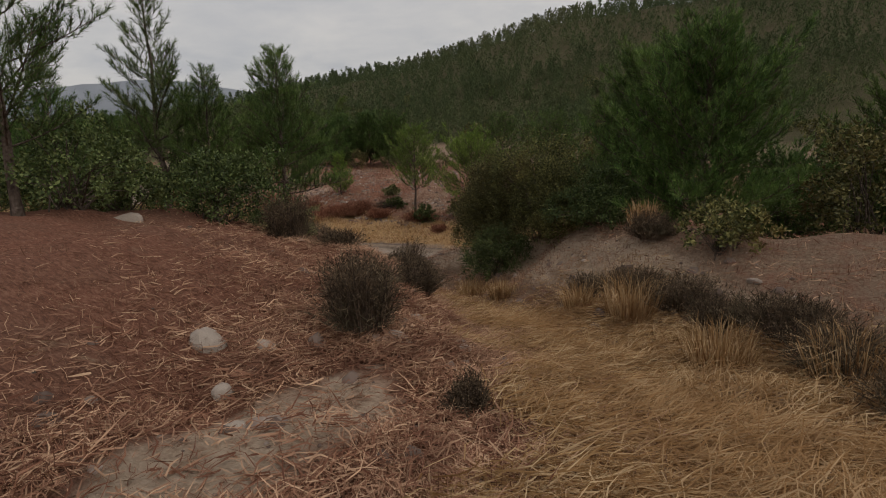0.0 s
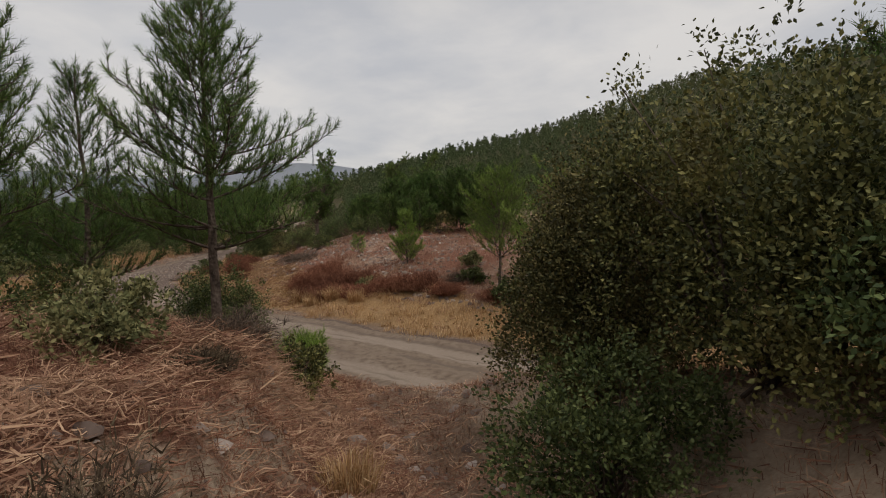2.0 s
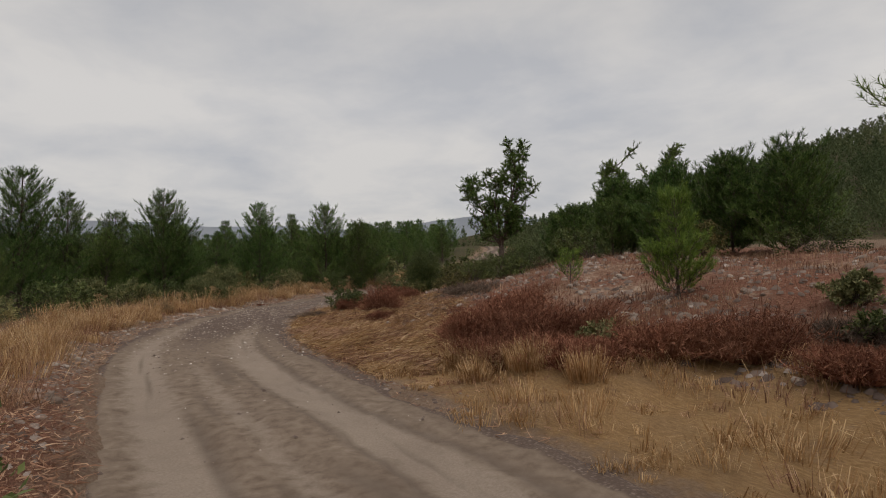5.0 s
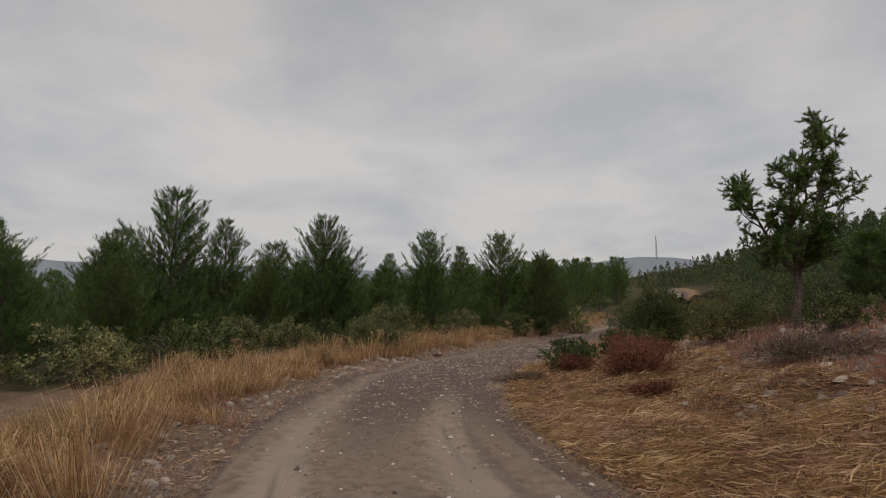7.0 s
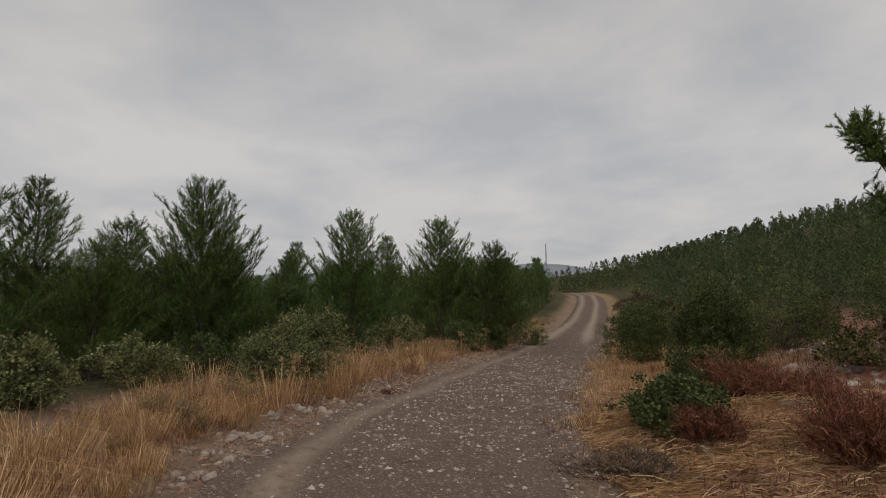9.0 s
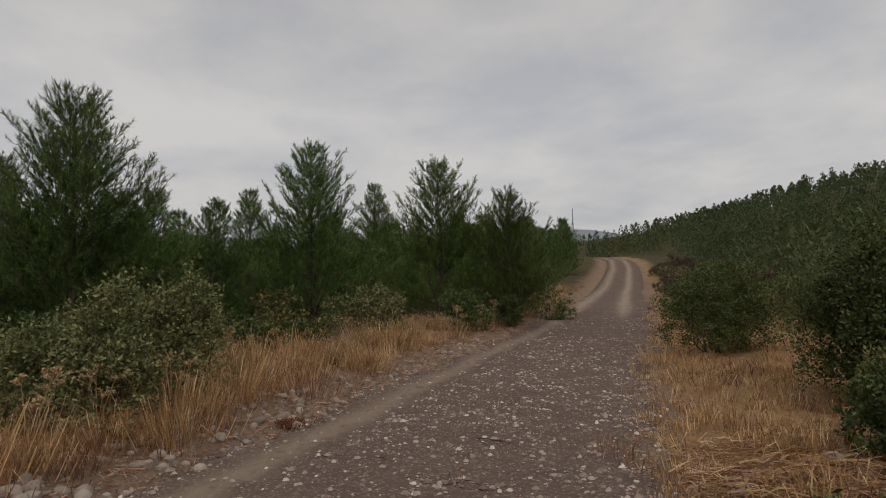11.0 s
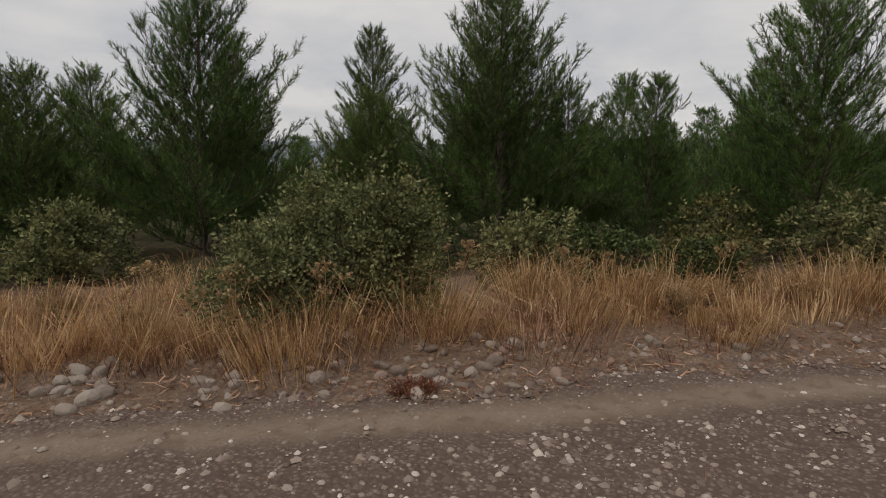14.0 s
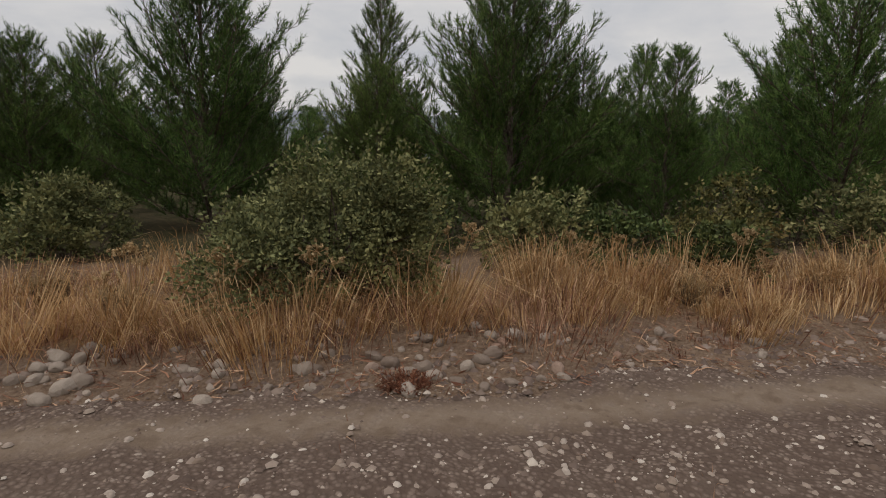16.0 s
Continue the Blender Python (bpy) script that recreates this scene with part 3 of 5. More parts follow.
def pine(name, height, spread, base, seed, tufts=26, needle=0.10, fat=0.0028, thin=1.0, material=None, label="", limbs=5, split=False, open_=1.0, rise=20, full=0.92, brush=0.13):
    """A young pine: trunk, whorls of rising limbs, and brushes of needles on every twig."""
    rng = np.random.RandomState(seed)
    root = new(name)
    k = 12
    zs = np.linspace(-0.15, height, k)
    bend = np.cumsum(rng.normal(0, 0.018 * height / 4, (k, 2)), axis=0)
    bend -= bend[0]
    trunk = np.column_stack([bend, zs])
    rad = 0.0165 * height * (1 - 0.93 * np.linspace(0, 1, k) ** 0.9) + 0.004
    rad[0] *= 1.35
    v, f = tubes([(trunk, rad)], 9)
    mesh_object("trunk", v, f, BARK, root, smooth=True)
    paths, tuft_p, tuft_d, tuft_s = [], [], [], []
    z = base
    while z < height * 0.985:
        u = (z - base) / (height - base)
        reach = spread * (0.06 + 0.94 * (1 - u) ** full) * min(1.0, 0.78 + 1.6 * u) * (1.25 if rng.rand() < 0.2 else 1.0)
        a0 = rng.uniform(0, 6.283)
        count = limbs + rng.randint(-1, 2)
        for j in range(count):
            a = a0 + 6.283 * j / count + rng.normal(0, 0.25)
            L = max(0.14, reach * rng.uniform(0.62, 1.15))
            el = radians(rise + (50 - rise) * u + rng.normal(0, 11))
            start = np.array([np.interp(z, zs, trunk[:, 0]), np.interp(z, zs, trunk[:, 1]), z])
            w = np.linspace(0, 1, 7)
            flat = np.array([np.cos(a), np.sin(a), 0.0])
            swing = np.array([-np.sin(a), np.cos(a), 0.0]) * rng.normal(0, 0.12) * L
            pts = start + flat * (np.cos(el) * L * w)[:, None] + np.array([0, 0, 1.0]) * (L * (np.sin(el) * w + 0.22 * w ** 2.2))[:, None] + swing * (w ** 2)[:, None]
            paths.append((pts, np.linspace(0.0045 * height * (0.35 + 0.65 * (1 - u)) * min(1, L), 0.003, 7)))
            n_tw = max(3, int(L * 12 * thin))
            mine = [paths.pop()]
            for q in range(n_tw):
                s = 0.18 + 0.82 * (q + rng.rand()) / n_tw
                p0 = np.array([np.interp(s, w, pts[:, c]) for c in range(3)])
                sd = 1 if q % 2 else -1
                tw = unit(flat * rng.uniform(0.5, 0.9) + np.array([-np.sin(a), np.cos(a), 0]) * sd * rng.uniform(0.4, 0.95) + np.array([0, 0, rng.uniform(0.15, 1.1)]))
                tl = (0.13 + 0.30 * L * (1.05 - s)) * rng.uniform(0.7, 1.25)
                p1 = p0 + tw * tl * 0.6
                p2 = p1 + unit(tw + np.array([0, 0, 0.9])) * tl * 0.45
                if thin >= 0.9:
                    mine.append(([p0, p1, p2], [0.005, 0.004, 0.0025]))
                m = max(1, int(tl / 0.10 * open_))
                for g in range(m):
                    e = (g + 1) / m
                    tuft_p.append(p0 + (p1 - p0) * min(1, e * 1.6) if e < 0.62 else p1 + (p2 - p1) * (e - 0.62) / 0.38)
                    tuft_d.append(unit(tw + np.array([0, 0, 0.35 + 0.4 * e])))
                    tuft_s.append(rng.uniform(0.75, 1.15))
            if split:
                v, f = tubes(mine, 4)
                mesh_object("limb", v, f, BARK, root)
            else:
                paths += mine
            tuft_p.append(pts[-1])
            tuft_d.append(unit(pts[-1] - pts[-2] + np.array([0, 0, 0.02])))
            tuft_s.append(1.15)
        z += rng.uniform(0.8, 1.2) * max(0.13, 0.075 * height * (1 - 0.45 * u))
    tuft_p.append(trunk[-1])
    tuft_d.append(np.array([0, 0, 1.0]))
    tuft_s.append(1.3)
    if paths:
        v, f = tubes(paths if thin >= 0.6 else [(pts[::3], r[::3]) for pts, r in paths], 3)
        mesh_object("branching", v, f, BARK, root)
    P, D, S = np.array(tuft_p), np.array(tuft_d), np.array(tuft_s)
    n = len(P)
    P, D, S = np.repeat(P, tufts, 0), np.repeat(D, tufts, 0), np.repeat(S, tufts)
    v, f = bottle_brush(P, D, S, needle, fat, brush, rng)
    mesh_object("crown", v, f, material or PINE, root)
    if label:
        tagged(root, label, "pine tree")
    return root


def lumpy(dirs, seed):
    rng = np.random.RandomState(seed)
    r = np.ones(len(dirs)) * 0.58
    for _ in range(15):
        c = unit(rng.normal(size=3) * np.array([1, 1, 0.8]))
        r = np.maximum(r, 0.58 + rng.uniform(0.1, 0.58) * np.exp(-((1 - dirs @ c) / rng.uniform(0.05, 0.16))))
    return r


def bush(name, size, seed, count, leaf, material, label, category="shrub", stems=16, fill=0.6, low=-0.75):
    """A leafy shrub: stems from the root, and leaves in ragged sprays over a lumpy crown."""
    rng = np.random.RandomState(seed)
    size = np.array(size, dtype=float)
    root = new(name)
    n_c = max(40, count // 30)
    a, h = rng.uniform(0, 6.283, n_c), rng.uniform(0.02, 0.97, n_c) ** 0.7
    prof = np.sqrt(np.maximum(0.0, 1 - h ** 2.3)) * (0.78 + 0.22 * smooth_step(0, 0.35, h))
    d = unit(np.stack([np.cos(a) * prof, np.sin(a) * prof, (h - 0.35) * 1.1], -1))
    r = lumpy(d, seed + 1) * np.where(rng.rand(n_c) < fill, rng.uniform(0.9, 1.08, n_c), rng.uniform(0.45, 0.92, n_c))
    shoot = rng.rand(n_c) < 0.16
    r = r * np.where(shoot, rng.uniform(1.05, 1.32, n_c), 1.0)
    C = np.stack([np.cos(a) * prof * r * size[0], np.sin(a) * prof * r * size[1], h * size[2] * (0.74 + 0.24 * np.minimum(r, 1.05))], -1)
    # several heads grow into one crown
    heads = np.vstack([[0, 0, 0.78, 0.98], np.column_stack([rng.uniform(-0.6, 0.6, (6, 2)), rng.uniform(0.34, 0.56, 6), rng.uniform(0.5, 1.0, 6)])])
    k = rng.choice(7, n_c, p=[0.28] + [0.12] * 6)
    C[:, :2] = C[:, :2] * heads[k, 2:3] + heads[k, :2] * size[:2]
    C[:, 2] *= heads[k, 3] * np.where(shoot & (h > 0.55), 1.1, 1.0)
    paths = []
    for i in rng.choice(n_c, min(n_c, stems * 2), replace=False):
        foot = np.array([rng.normal(0, size[0] * 0.10), rng.normal(0, size[1] * 0.10), -0.08])
        mid = foot * 0.4 + C[i] * 0.55 + np.array([0, 0, 0.12 * size[2]])
        paths.append(([foot, mid, C[i]], np.array([0.011, 0.006, 0.0025]) * max(0.6, min(1.2, size[2]))))
    v, f = tubes(paths, 3)
    mesh_object("branching", v, f, BARK, root)
    per = max(6, count // n_c)
    P = np.repeat(C, per, 0)
    out = unit(np.repeat(d, per, 0) + np.array([0, 0, 0.35]))
    spray = unit(out + rng.normal(0, 0.5, P.shape))
    along = rng.rand(len(P), 1)
    P = P + spray * along * 0.12 * min(1.0, size.mean()) + rng.normal(0, 0.027 * min(1.0, size.mean()), P.shape)
    P[:, 2] = np.maximum(P[:, 2], 0.0)
    way = unit(spray + rng.normal(0, 0.6, P.shape))
    nor = unit(out + rng.normal(0, 0.6, P.shape))
    v, f = leaves(P, way, nor, leaf * rng.uniform(0.6, 1.25, len(P)), leaf * rng.uniform(0.22, 0.36, len(P)))
    mesh_object("foliage", v, f, material, root)
    return tagged(root, label, category)


def twig_shrub(name, size, seed, count, material, label, category="shrub", fine=0.0028, spread=0.75, sprig=0.06):
    """A dense wiry shrub: fans of rising wiry stems with tiny sprigs."""
    rng = np.random.RandomState(seed)
    root = new(name)
    size = np.array(size, dtype=float)
    n = count // 14
    a, tilt = rng.uniform(0, 6.283, n), np.abs(rng.normal(0, 0.75, n)).clip(0, 1.5) * spread
    way = np.stack([np.cos(a) * np.sin(tilt), np.sin(a) * np.sin(tilt), np.cos(tilt)], -1)
    L = lumpy(way, seed) * rng.uniform(0.7, 1.1, n)
    base = np.stack([np.cos(a), np.sin(a), 0 * a], -1) * (rng.rand(n, 1) ** 0.5) * 0.35 * np.array([size[0], size[1], 0]) + [0, 0, -0.03]
    tip = base + way * L[:, None] * np.array([size[0], size[1], size[2]])
    v1, f1 = spikes(base, unit(tip - base), np.linalg.norm(tip - base, axis=1), fine * 1.6, rng)
    P, T, B = np.repeat(tip - base, 13, 0), np.repeat(way, 13, 0), np.repeat(base, 13, 0)
    s = rng.uniform(0.3, 1.0, (len(P), 1))
    v2, f2 = spikes(B + P * s, unit(T + rng.normal(0, 0.85, T.shape)), sprig * size.mean() * 1.6 * rng.uniform(0.6, 1.6, len(P)), fine, rng)
    mesh_object("branching", v1, f1, BRUSH if material is not RUST else RUST, root)
    mesh_object("twig_mass", v2, f2, material, root)
    return tagged(root, label, category)


def tussock(name, radius, height, seed, count, label, material=None, width=0.004):
    rng = np.random.RandomState(seed)
    a, r = rng.uniform(0, 6.283, count), radius * rng.rand(count) ** 0.7 * 0.5
    base = np.stack([np.cos(a) * r, np.sin(a) * r, -0.02 + 0 * r], -1)
    lean = np.stack([np.cos(a), np.sin(a), 0 * a], -1) * (rng.rand(count, 1) * radius / height) + rng.normal(0, 0.12, (count, 3)) * [1, 1, 0]
    v, f = blades(base, lean, height * rng.uniform(0.45, 1.1, count), np.full(count, width), rng)
    return tagged(mesh_object(name, v, f, material or STRAW), label, "grass tussock")


def place(ob, x, y, turn=0.0, scale=1.0, sink=0.0):
    ob.matrix_world = Matrix.Translation((x, y, ground(x, y) - sink)) @ Matrix.Rotation(radians(turn), 4, "Z") @ Matrix.Scale(scale, 4)
    return ob


def repeat(ob, x, y, turn=0.0, scale=1.0, sink=0.0):
    c = copy_thing(ob, Matrix.Identity(4))
    return place(c, x, y, turn, scale, sink)


# ---- pines near the footpath and the road ----
def plant_pines():
    slim = "young pine with a slender dark trunk and airy brushes"
    # (x, y, height, spread, lowest limb, seed)
    for x, y, h, s, b, seed in ((-7.85, 8.19, 3.45, 1.45, 0.9, 11), (-8.04, 5.78, 3.5, 1.1, 0.8, 12), (-7.3, 6.05, 2.3, 0.8, 0.5, 16), (-9.6, 7.6, 2.9, 0.95, 0.5, 13), (-10.6, 5.6, 3.0, 1.2, 0.4, 14), (-6.7, 3.1, 3.3, 1.3, 0.7, 15)):
        place(pine("pine_tree", h, s, b, seed, 34, 0.12, 0.0024, 1.25, PINE, slim, limbs=6 if seed == 11 else 4, split=seed == 11, open_=1.2, rise=4 if seed == 11 else 14), x, y, seed * 40)
    place(pine("pine_tree", 2.5, 1.5, 0.1, 21, 30, 0.13, 0.0036, 1.1, PINE, "bushy dark green pine with limbs down to the bank", limbs=8, full=0.6), -0.6, 8.1, 30)
    place(pine("pine_tree", 3.1, 1.35, 0.1, 25, 28, 0.13, 0.0036, 1.1, PINE, "bushy dark green pine behind the oak bushes", limbs=8, full=0.6), -1.5, 9.4, 30)
    place(pine("pine_tree", 2.6, 1.4, 0.1, 26, 24, 0.13, 0.0040, 1.0, PINE, "bushy dark green pine behind the bank", limbs=7, full=0.65), 1.8, 9.2, 30)
    for i, (x, y, h) in enumerate(((2.7, 8.3, 1.9), (3.7, 9.6, 2.4), (0.5, 10.4, 2.3), (4.9, 8.8, 2.1), (2.0, 10.8, 2.6), (3.4, 7.2, 1.3))):
        place(pine("pine_tree", h, h * 0.6, 0.05, 610 + i, 22, 0.13, 0.0042, 1.0, PINE, "bushy green pine in the thicket behind the bank", limbs=7, full=0.55, brush=0.15), x, y, i * 70)
    place(pine("pine_sapling", 0.42, 0.42, 0.03, 22, 40, 0.15, 0.0022, 2.6, YOUNG, "bright green pine sapling beside the road", limbs=6, rise=35), -7.31, 8.83, 0)
    place(pine("pine_sapling", 1.45, 0.5, 0.05, 23, 34, 0.12, 0.003, 1.6, YOUNG, "bright green young pine on the rocky rise", rise=40), -13.3, 16.8, 0)
    place(pine("pine_sapling", 0.45, 0.35, 0.04, 24, 26, 0.10, 0.003, 1.5, YOUNG, "small bright green pine seedling among rocks"), -15.9, 17.3, 0)
    for x, y, h, s, b, seed in ((-9.8, 16.3, 2.6, 1.3, 0.75, 31), (-7.1, 14.9, 2.35, 1.35, 0.7, 32), (-5.2, 16.5, 2.8, 1.5, 0.5, 33), (-3.0, 16.0, 2.9, 1.6, 0.3, 34), (-7.6, 18.6, 2.6, 1.4, 0.4, 35)):
        place(pine("pine_tree", h, s, b, seed, 20, 0.125, 0.0036, 1.1, YOUNG if seed < 33 else PINE, "round-headed light green pine with a crooked trunk", limbs=6, full=0.6), x, y, seed * 20)


plant_pines()


def plant_plantation():
    rng = np.random.RandomState(4)
    label = "young plantation pine, dark green with a pointed top"
    kinds = [pine("pine_tree", 4.0, sp, 0.12, 50 + i, 22, 0.135, 0.0044, 1.0, PINE, label, limbs=7, open_=0.9, rise=24, full=fu, brush=0.17) for i, (sp, fu) in enumerate(((2.0, 0.88), (1.6, 0.98), (2.15, 0.84), (1.8, 0.92), (2.05, 0.86)))]
    plain = [pine("pine_tree", 4.0, sp, 0.15, 56 + i, 8, 0.22, 0.012, 0.6, PINE, label, limbs=6, open_=0.7, rise=26, full=0.7, brush=0.2) for i, sp in enumerate((1.9, 1.7))]
    # those at the edge of the wood: x, y, top above the road
    edge = [(-28.5, 8.1, 4.2), (-31.2, 9.1, 3.9), (-30.6, 12.0, 3.9), (-33.2, 12.9, 3.0), (-32.1, 15.7, 3.8), (-33.6, 19.0, 4.1), (-35.6, 18.0, 3.8), (-32.5, 20.2, 3.2), (-34.3, 21.8, 2.9),
            (-25.2, 7.6, 2.1), (-23.2, 6.6, 2.1), (-26.9, 5.0, 3.0), (-28.8, 4.0, 3.3), (-25.0, 3.0, 2.8), (-30.2, 6.6, 3.3), (-32.8, 10.6, 3.4), (-34.5, 14.8, 3.3), (-29.9, 10.2, 2.5), (-31.4, 13.9, 2.6)]
    spots = [(x, y, z - ground(x, y)) for x, y, z in edge]
    tries = 0
    while len(spots) < 235 and tries < 9000:
        tries += 1
        x, y = rng.uniform(-66, -14), rng.uniform(-26, 46)
        d = float(road_frame(np.array([x]), np.array([y]))[0][0])
        if d > (-3.0 if x < -37 else -5.4) or d < -32 or (x > -22 and y > -2) or min((x - a) ** 2 + (y - b) ** 2 for a, b, c in spots) < 1.7:
            continue
        spots.append((x, y, rng.uniform(1.8, 2.8) if math.hypot(x + 22, y - 12) < 20 else rng.uniform(2.3, 3.7)))
    used = set()
    for i, (x, y, h) in enumerate(spots):
        near = i < len(edge) or math.hypot(x + 22, y - 12) < 14
        k = kinds[i % 5] if near else plain[i % 2]
        (repeat if k.name in used else place)(k, x, y, rng.uniform(0, 360), h / 4.15)
        used.add(k.name)
    for o in bpy.data.objects:
        if o.get("label") == label:
            o["group"] = "plantation pines"


plant_plantation()


# ---- trees on the rise north of the road ----
def spread_tree(name, height, radius, seed, label, stems=4, lean=0.25):
    """A broad-crowned pine: a leaning trunk that forks low, stems that spread upwards, and pads of needle brushes."""
    rng = np.random.RandomState(seed)
    root = new(name)
    fork = np.array([lean, 0.03, height * 0.26])
    trunk = np.array([[0, 0, -0.2], [lean * 0.25, 0.05, height * 0.10], [lean * 0.7, 0.0, height * 0.19], fork])
    v, f = tubes([(trunk, np.array([0.028, 0.021, 0.019, 0.017]) * height)], 9)
    mesh_object("trunk", v, f, BARK, root, smooth=True)
    P, D, S = [], [], []
    for j in range(stems):
        a = 6.283 * j / stems + rng.normal(0, 0.25)
        way = np.array([np.cos(a), np.sin(a), 0.0])
        w = np.linspace(0, 1, 6)
        tall = height * (0.98 if j == 0 else rng.uniform(0.66, 0.92)) - fork[2]
        stem = fork + way * (radius * rng.uniform(0.4, 0.62) * w ** 0.8)[:, None] + np.array([0, 0, 1.0]) * (tall * w ** 1.15)[:, None] + rng.normal(0, 0.05, (6, 3)) * w[:, None]
        paths = [(stem, np.linspace(0.013 * height, 0.005, 6))]
        for q in range(19):
            t = 0.08 + 0.92 * (q + rng.rand()) / 19
            p0 = np.array([np.interp(t, w, stem[:, c]) for c in range(3)])
            b = a + rng.normal(0, 1.1)
            out = unit(np.array([np.cos(b), np.sin(b), rng.uniform(0.1, 0.75) + 0.5 * t]))
            L = radius * rng.uniform(0.25, 0.66) * (1.1 - 0.5 * t)
            p2 = p0 + out * L
            p1 = (p0 + p2) / 2 + [0, 0, -0.06 * L]
            paths.append(([p0, p1, p2], [0.005 * height, 0.0035 * height, 0.004]))
            for k in range(20):
                u = rng.uniform(0.35, 1.0)
                q0 = p0 + (p2 - p0) * u
                tw = unit(out * 0.2 + rng.normal(0, 0.8, 3) + [0, 0, 0.35])
                q1 = q0 + tw * rng.uniform(0.08, 0.24)
                paths.append(([q0, q1], [0.005, 0.003]))
                for e in (0.45, 0.75, 1.0):
                    P.append(q0 + (q1 - q0) * e)
                    D.append(unit(tw + [0, 0, 0.3]))
                    S.append(rng.uniform(0.8, 1.2))
        v, f = tubes(paths, 4)
        mesh_object("limb", v, f, BARK, root)
    P, D, S = (np.repeat(np.array(o), 15, 0) for o in (P, D, S))
    v, f = bottle_brush(P, D, S, 0.095, 0.0055, 0.08, rng)
    mesh_object("crown", v, f, PINE, root)
    return tagged(root, label, "pine tree")


place(spread_tree("broad_pine_tree", 3.9, 1.45, 61, "dark broad-crowned pine with a leaning trunk on the rise"), -21.1, 19.6, 120)
place(spread_tree("broad_pine_tree", 3.3, 1.9, 62, "wide dark pine with open ragged crown behind the rise", 5, 0.1), -20.3, 24.2, 60)
for tx, ty, th in ((-20.6, 22.0, 1.4), (-19.2, 22.4, 1.9), (-18.0, 23.0, 2.1), (-16.6, 23.4, 2.2), (-15.0, 23.0, 2.1), (-21.9, 22.6, 1.3), (-17.2, 21.6, 1.4), (-18.6, 21.4, 1.2)):
    place(pine("pine_tree", th, th * 0.62, 0.05, 600 + int(th * 50 + tx), 18, 0.15, 0.0065, 0.9, PINE, "low bushy dark pine along the crest of the rise", limbs=7, full=0.5, brush=0.16), tx, ty, tx * 50)


# ---- shrubs ----
def plant_shrubs():
    place(bush("oak_bush", (0.86, 0.8, 1.68), 71, 72000, 0.025, OAK, "large oak bush with olive and browning leaves beside the path", stems=26), -3.62, 8.4, 0)
    place(bush("oak_bush", (0.5, 0.5, 1.35), 68, 34000, 0.025, OAK, "leafy olive oak bush where the path meets the road"), -3.85, 8.7, 0)
    place(bush("oak_bush", (1.05, 0.9, 1.5), 72, 46000, 0.030, OAK, "tall dark leafy oak bush on the bank", stems=20), -2.6, 8.1, 40)
    place(bush("oak_bush", (0.6, 0.5, 0.75), 70, 14000, 0.026, HOLLY, "low dark shrub at the foot of the oak bush"), -3.2, 7.5, 40)
    place(bush("oak_bush", (0.8, 0.7, 0.9), 69, 14000, 0.030, HOLLY, "dark green shrub on the crest of the bank"), -1.7, 7.6, 40)
    for i, (x, y, w, h) in enumerate(((-9.0, 4.6, 1.2, 1.3), (-8.2, 3.2, 1.1, 1.1), (-10.2, 6.6, 1.2, 1.2), (-11.6, 8.0, 1.0, 1.0), (-7.2, 4.6, 0.8, 0.8))):
        place(bush("oak_bush", (w, w, h), 180 + i, 5000, 0.055, (HOLLY, OAK)[i % 2], "dense dark green shrub on the far side of the knoll"), x, y, i * 50)
    place(bush("fern_green_shrub", (0.55, 0.5, 0.6), 73, 4800, 0.040, GREY_LEAF, "grey-green shrub at the foot of the pine"), -6.2, 6.5, 0)
    place(bush("oak_bush", (0.9, 0.85, 1.1), 74, 20000, 0.034, HOLLY, "dark green shrub beside the road bend"), -9.6, 9.15, 20)
    place(bush("oak_bush", (0.5, 0.45, 0.5), 75, 3900, 0.038, OAK, "low olive shrub on the path's edge"), -6.55, 8.3, 80)
    place(bush("oak_bush", (0.9, 0.8, 0.95), 76, 6750, 0.045, HOLLY, "dark green shrub on the knoll"), -6.0, 5.0, 10)
    place(bush("oak_bush", (1.1, 0.9, 1.1), 77, 7500, 0.045, HOLLY, "dark green shrub on the knoll"), -6.6, 3.6, 60)
    place(bush("oak_bush", (0.6, 0.5, 0.5), 78, 3750, 0.04, OAK, "low olive shrub on the sandy bank"), -0.2, 6.2, 60)
    place(bush("oak_bush", (0.9, 0.9, 1.3), 79, 6750, 0.05, OAK, "olive shrub behind the bank"), 1.2, 7.6, 60)
    # along the road
    place(bush("grey_oak_bush", (1.12, 0.72, 1.12), 81, 26000, 0.036, GREY_LEAF, "grey-green oak shrub with browning leaves behind the verge", stems=26), -26.55, 13.05, 135)
    place(bush("grey_oak_bush", (0.6, 0.6, 0.8), 82, 4800, 0.05, GREY_LEAF, "small grey-green shrub behind the dry grass"), -28.6, 13.4, 0)
    place(bush("grey_oak_bush", (0.8, 0.7, 0.95), 83, 6300, 0.05, GREY_LEAF, "grey-green shrub at the edge of the pines"), -30.3, 16.3, 30)
    place(bush("grey_oak_bush", (0.7, 0.7, 0.8), 84, 5400, 0.05, HOLLY, "dark green shrub at the edge of the pines"), -31.3, 18.4, 90)
    place(bush("grey_oak_bush", (0.8, 0.7, 0.9), 85, 6300, 0.05, GREY_LEAF, "grey-green shrub at the edge of the pines"), -26.0, 9.8, 10)
    place(bush("round_bush", (0.72, 0.72, 1.22), 86, 24000, 0.032, HOLLY, "rounded olive-green bush beside the road"), -26.9, 20.15, 0)
    place(bush("oak_bush", (0.68, 0.68, 1.55), 87, 34000, 0.034, HOLLY, "dark green oak bush beside the road"), -24.05, 18.95, 0)
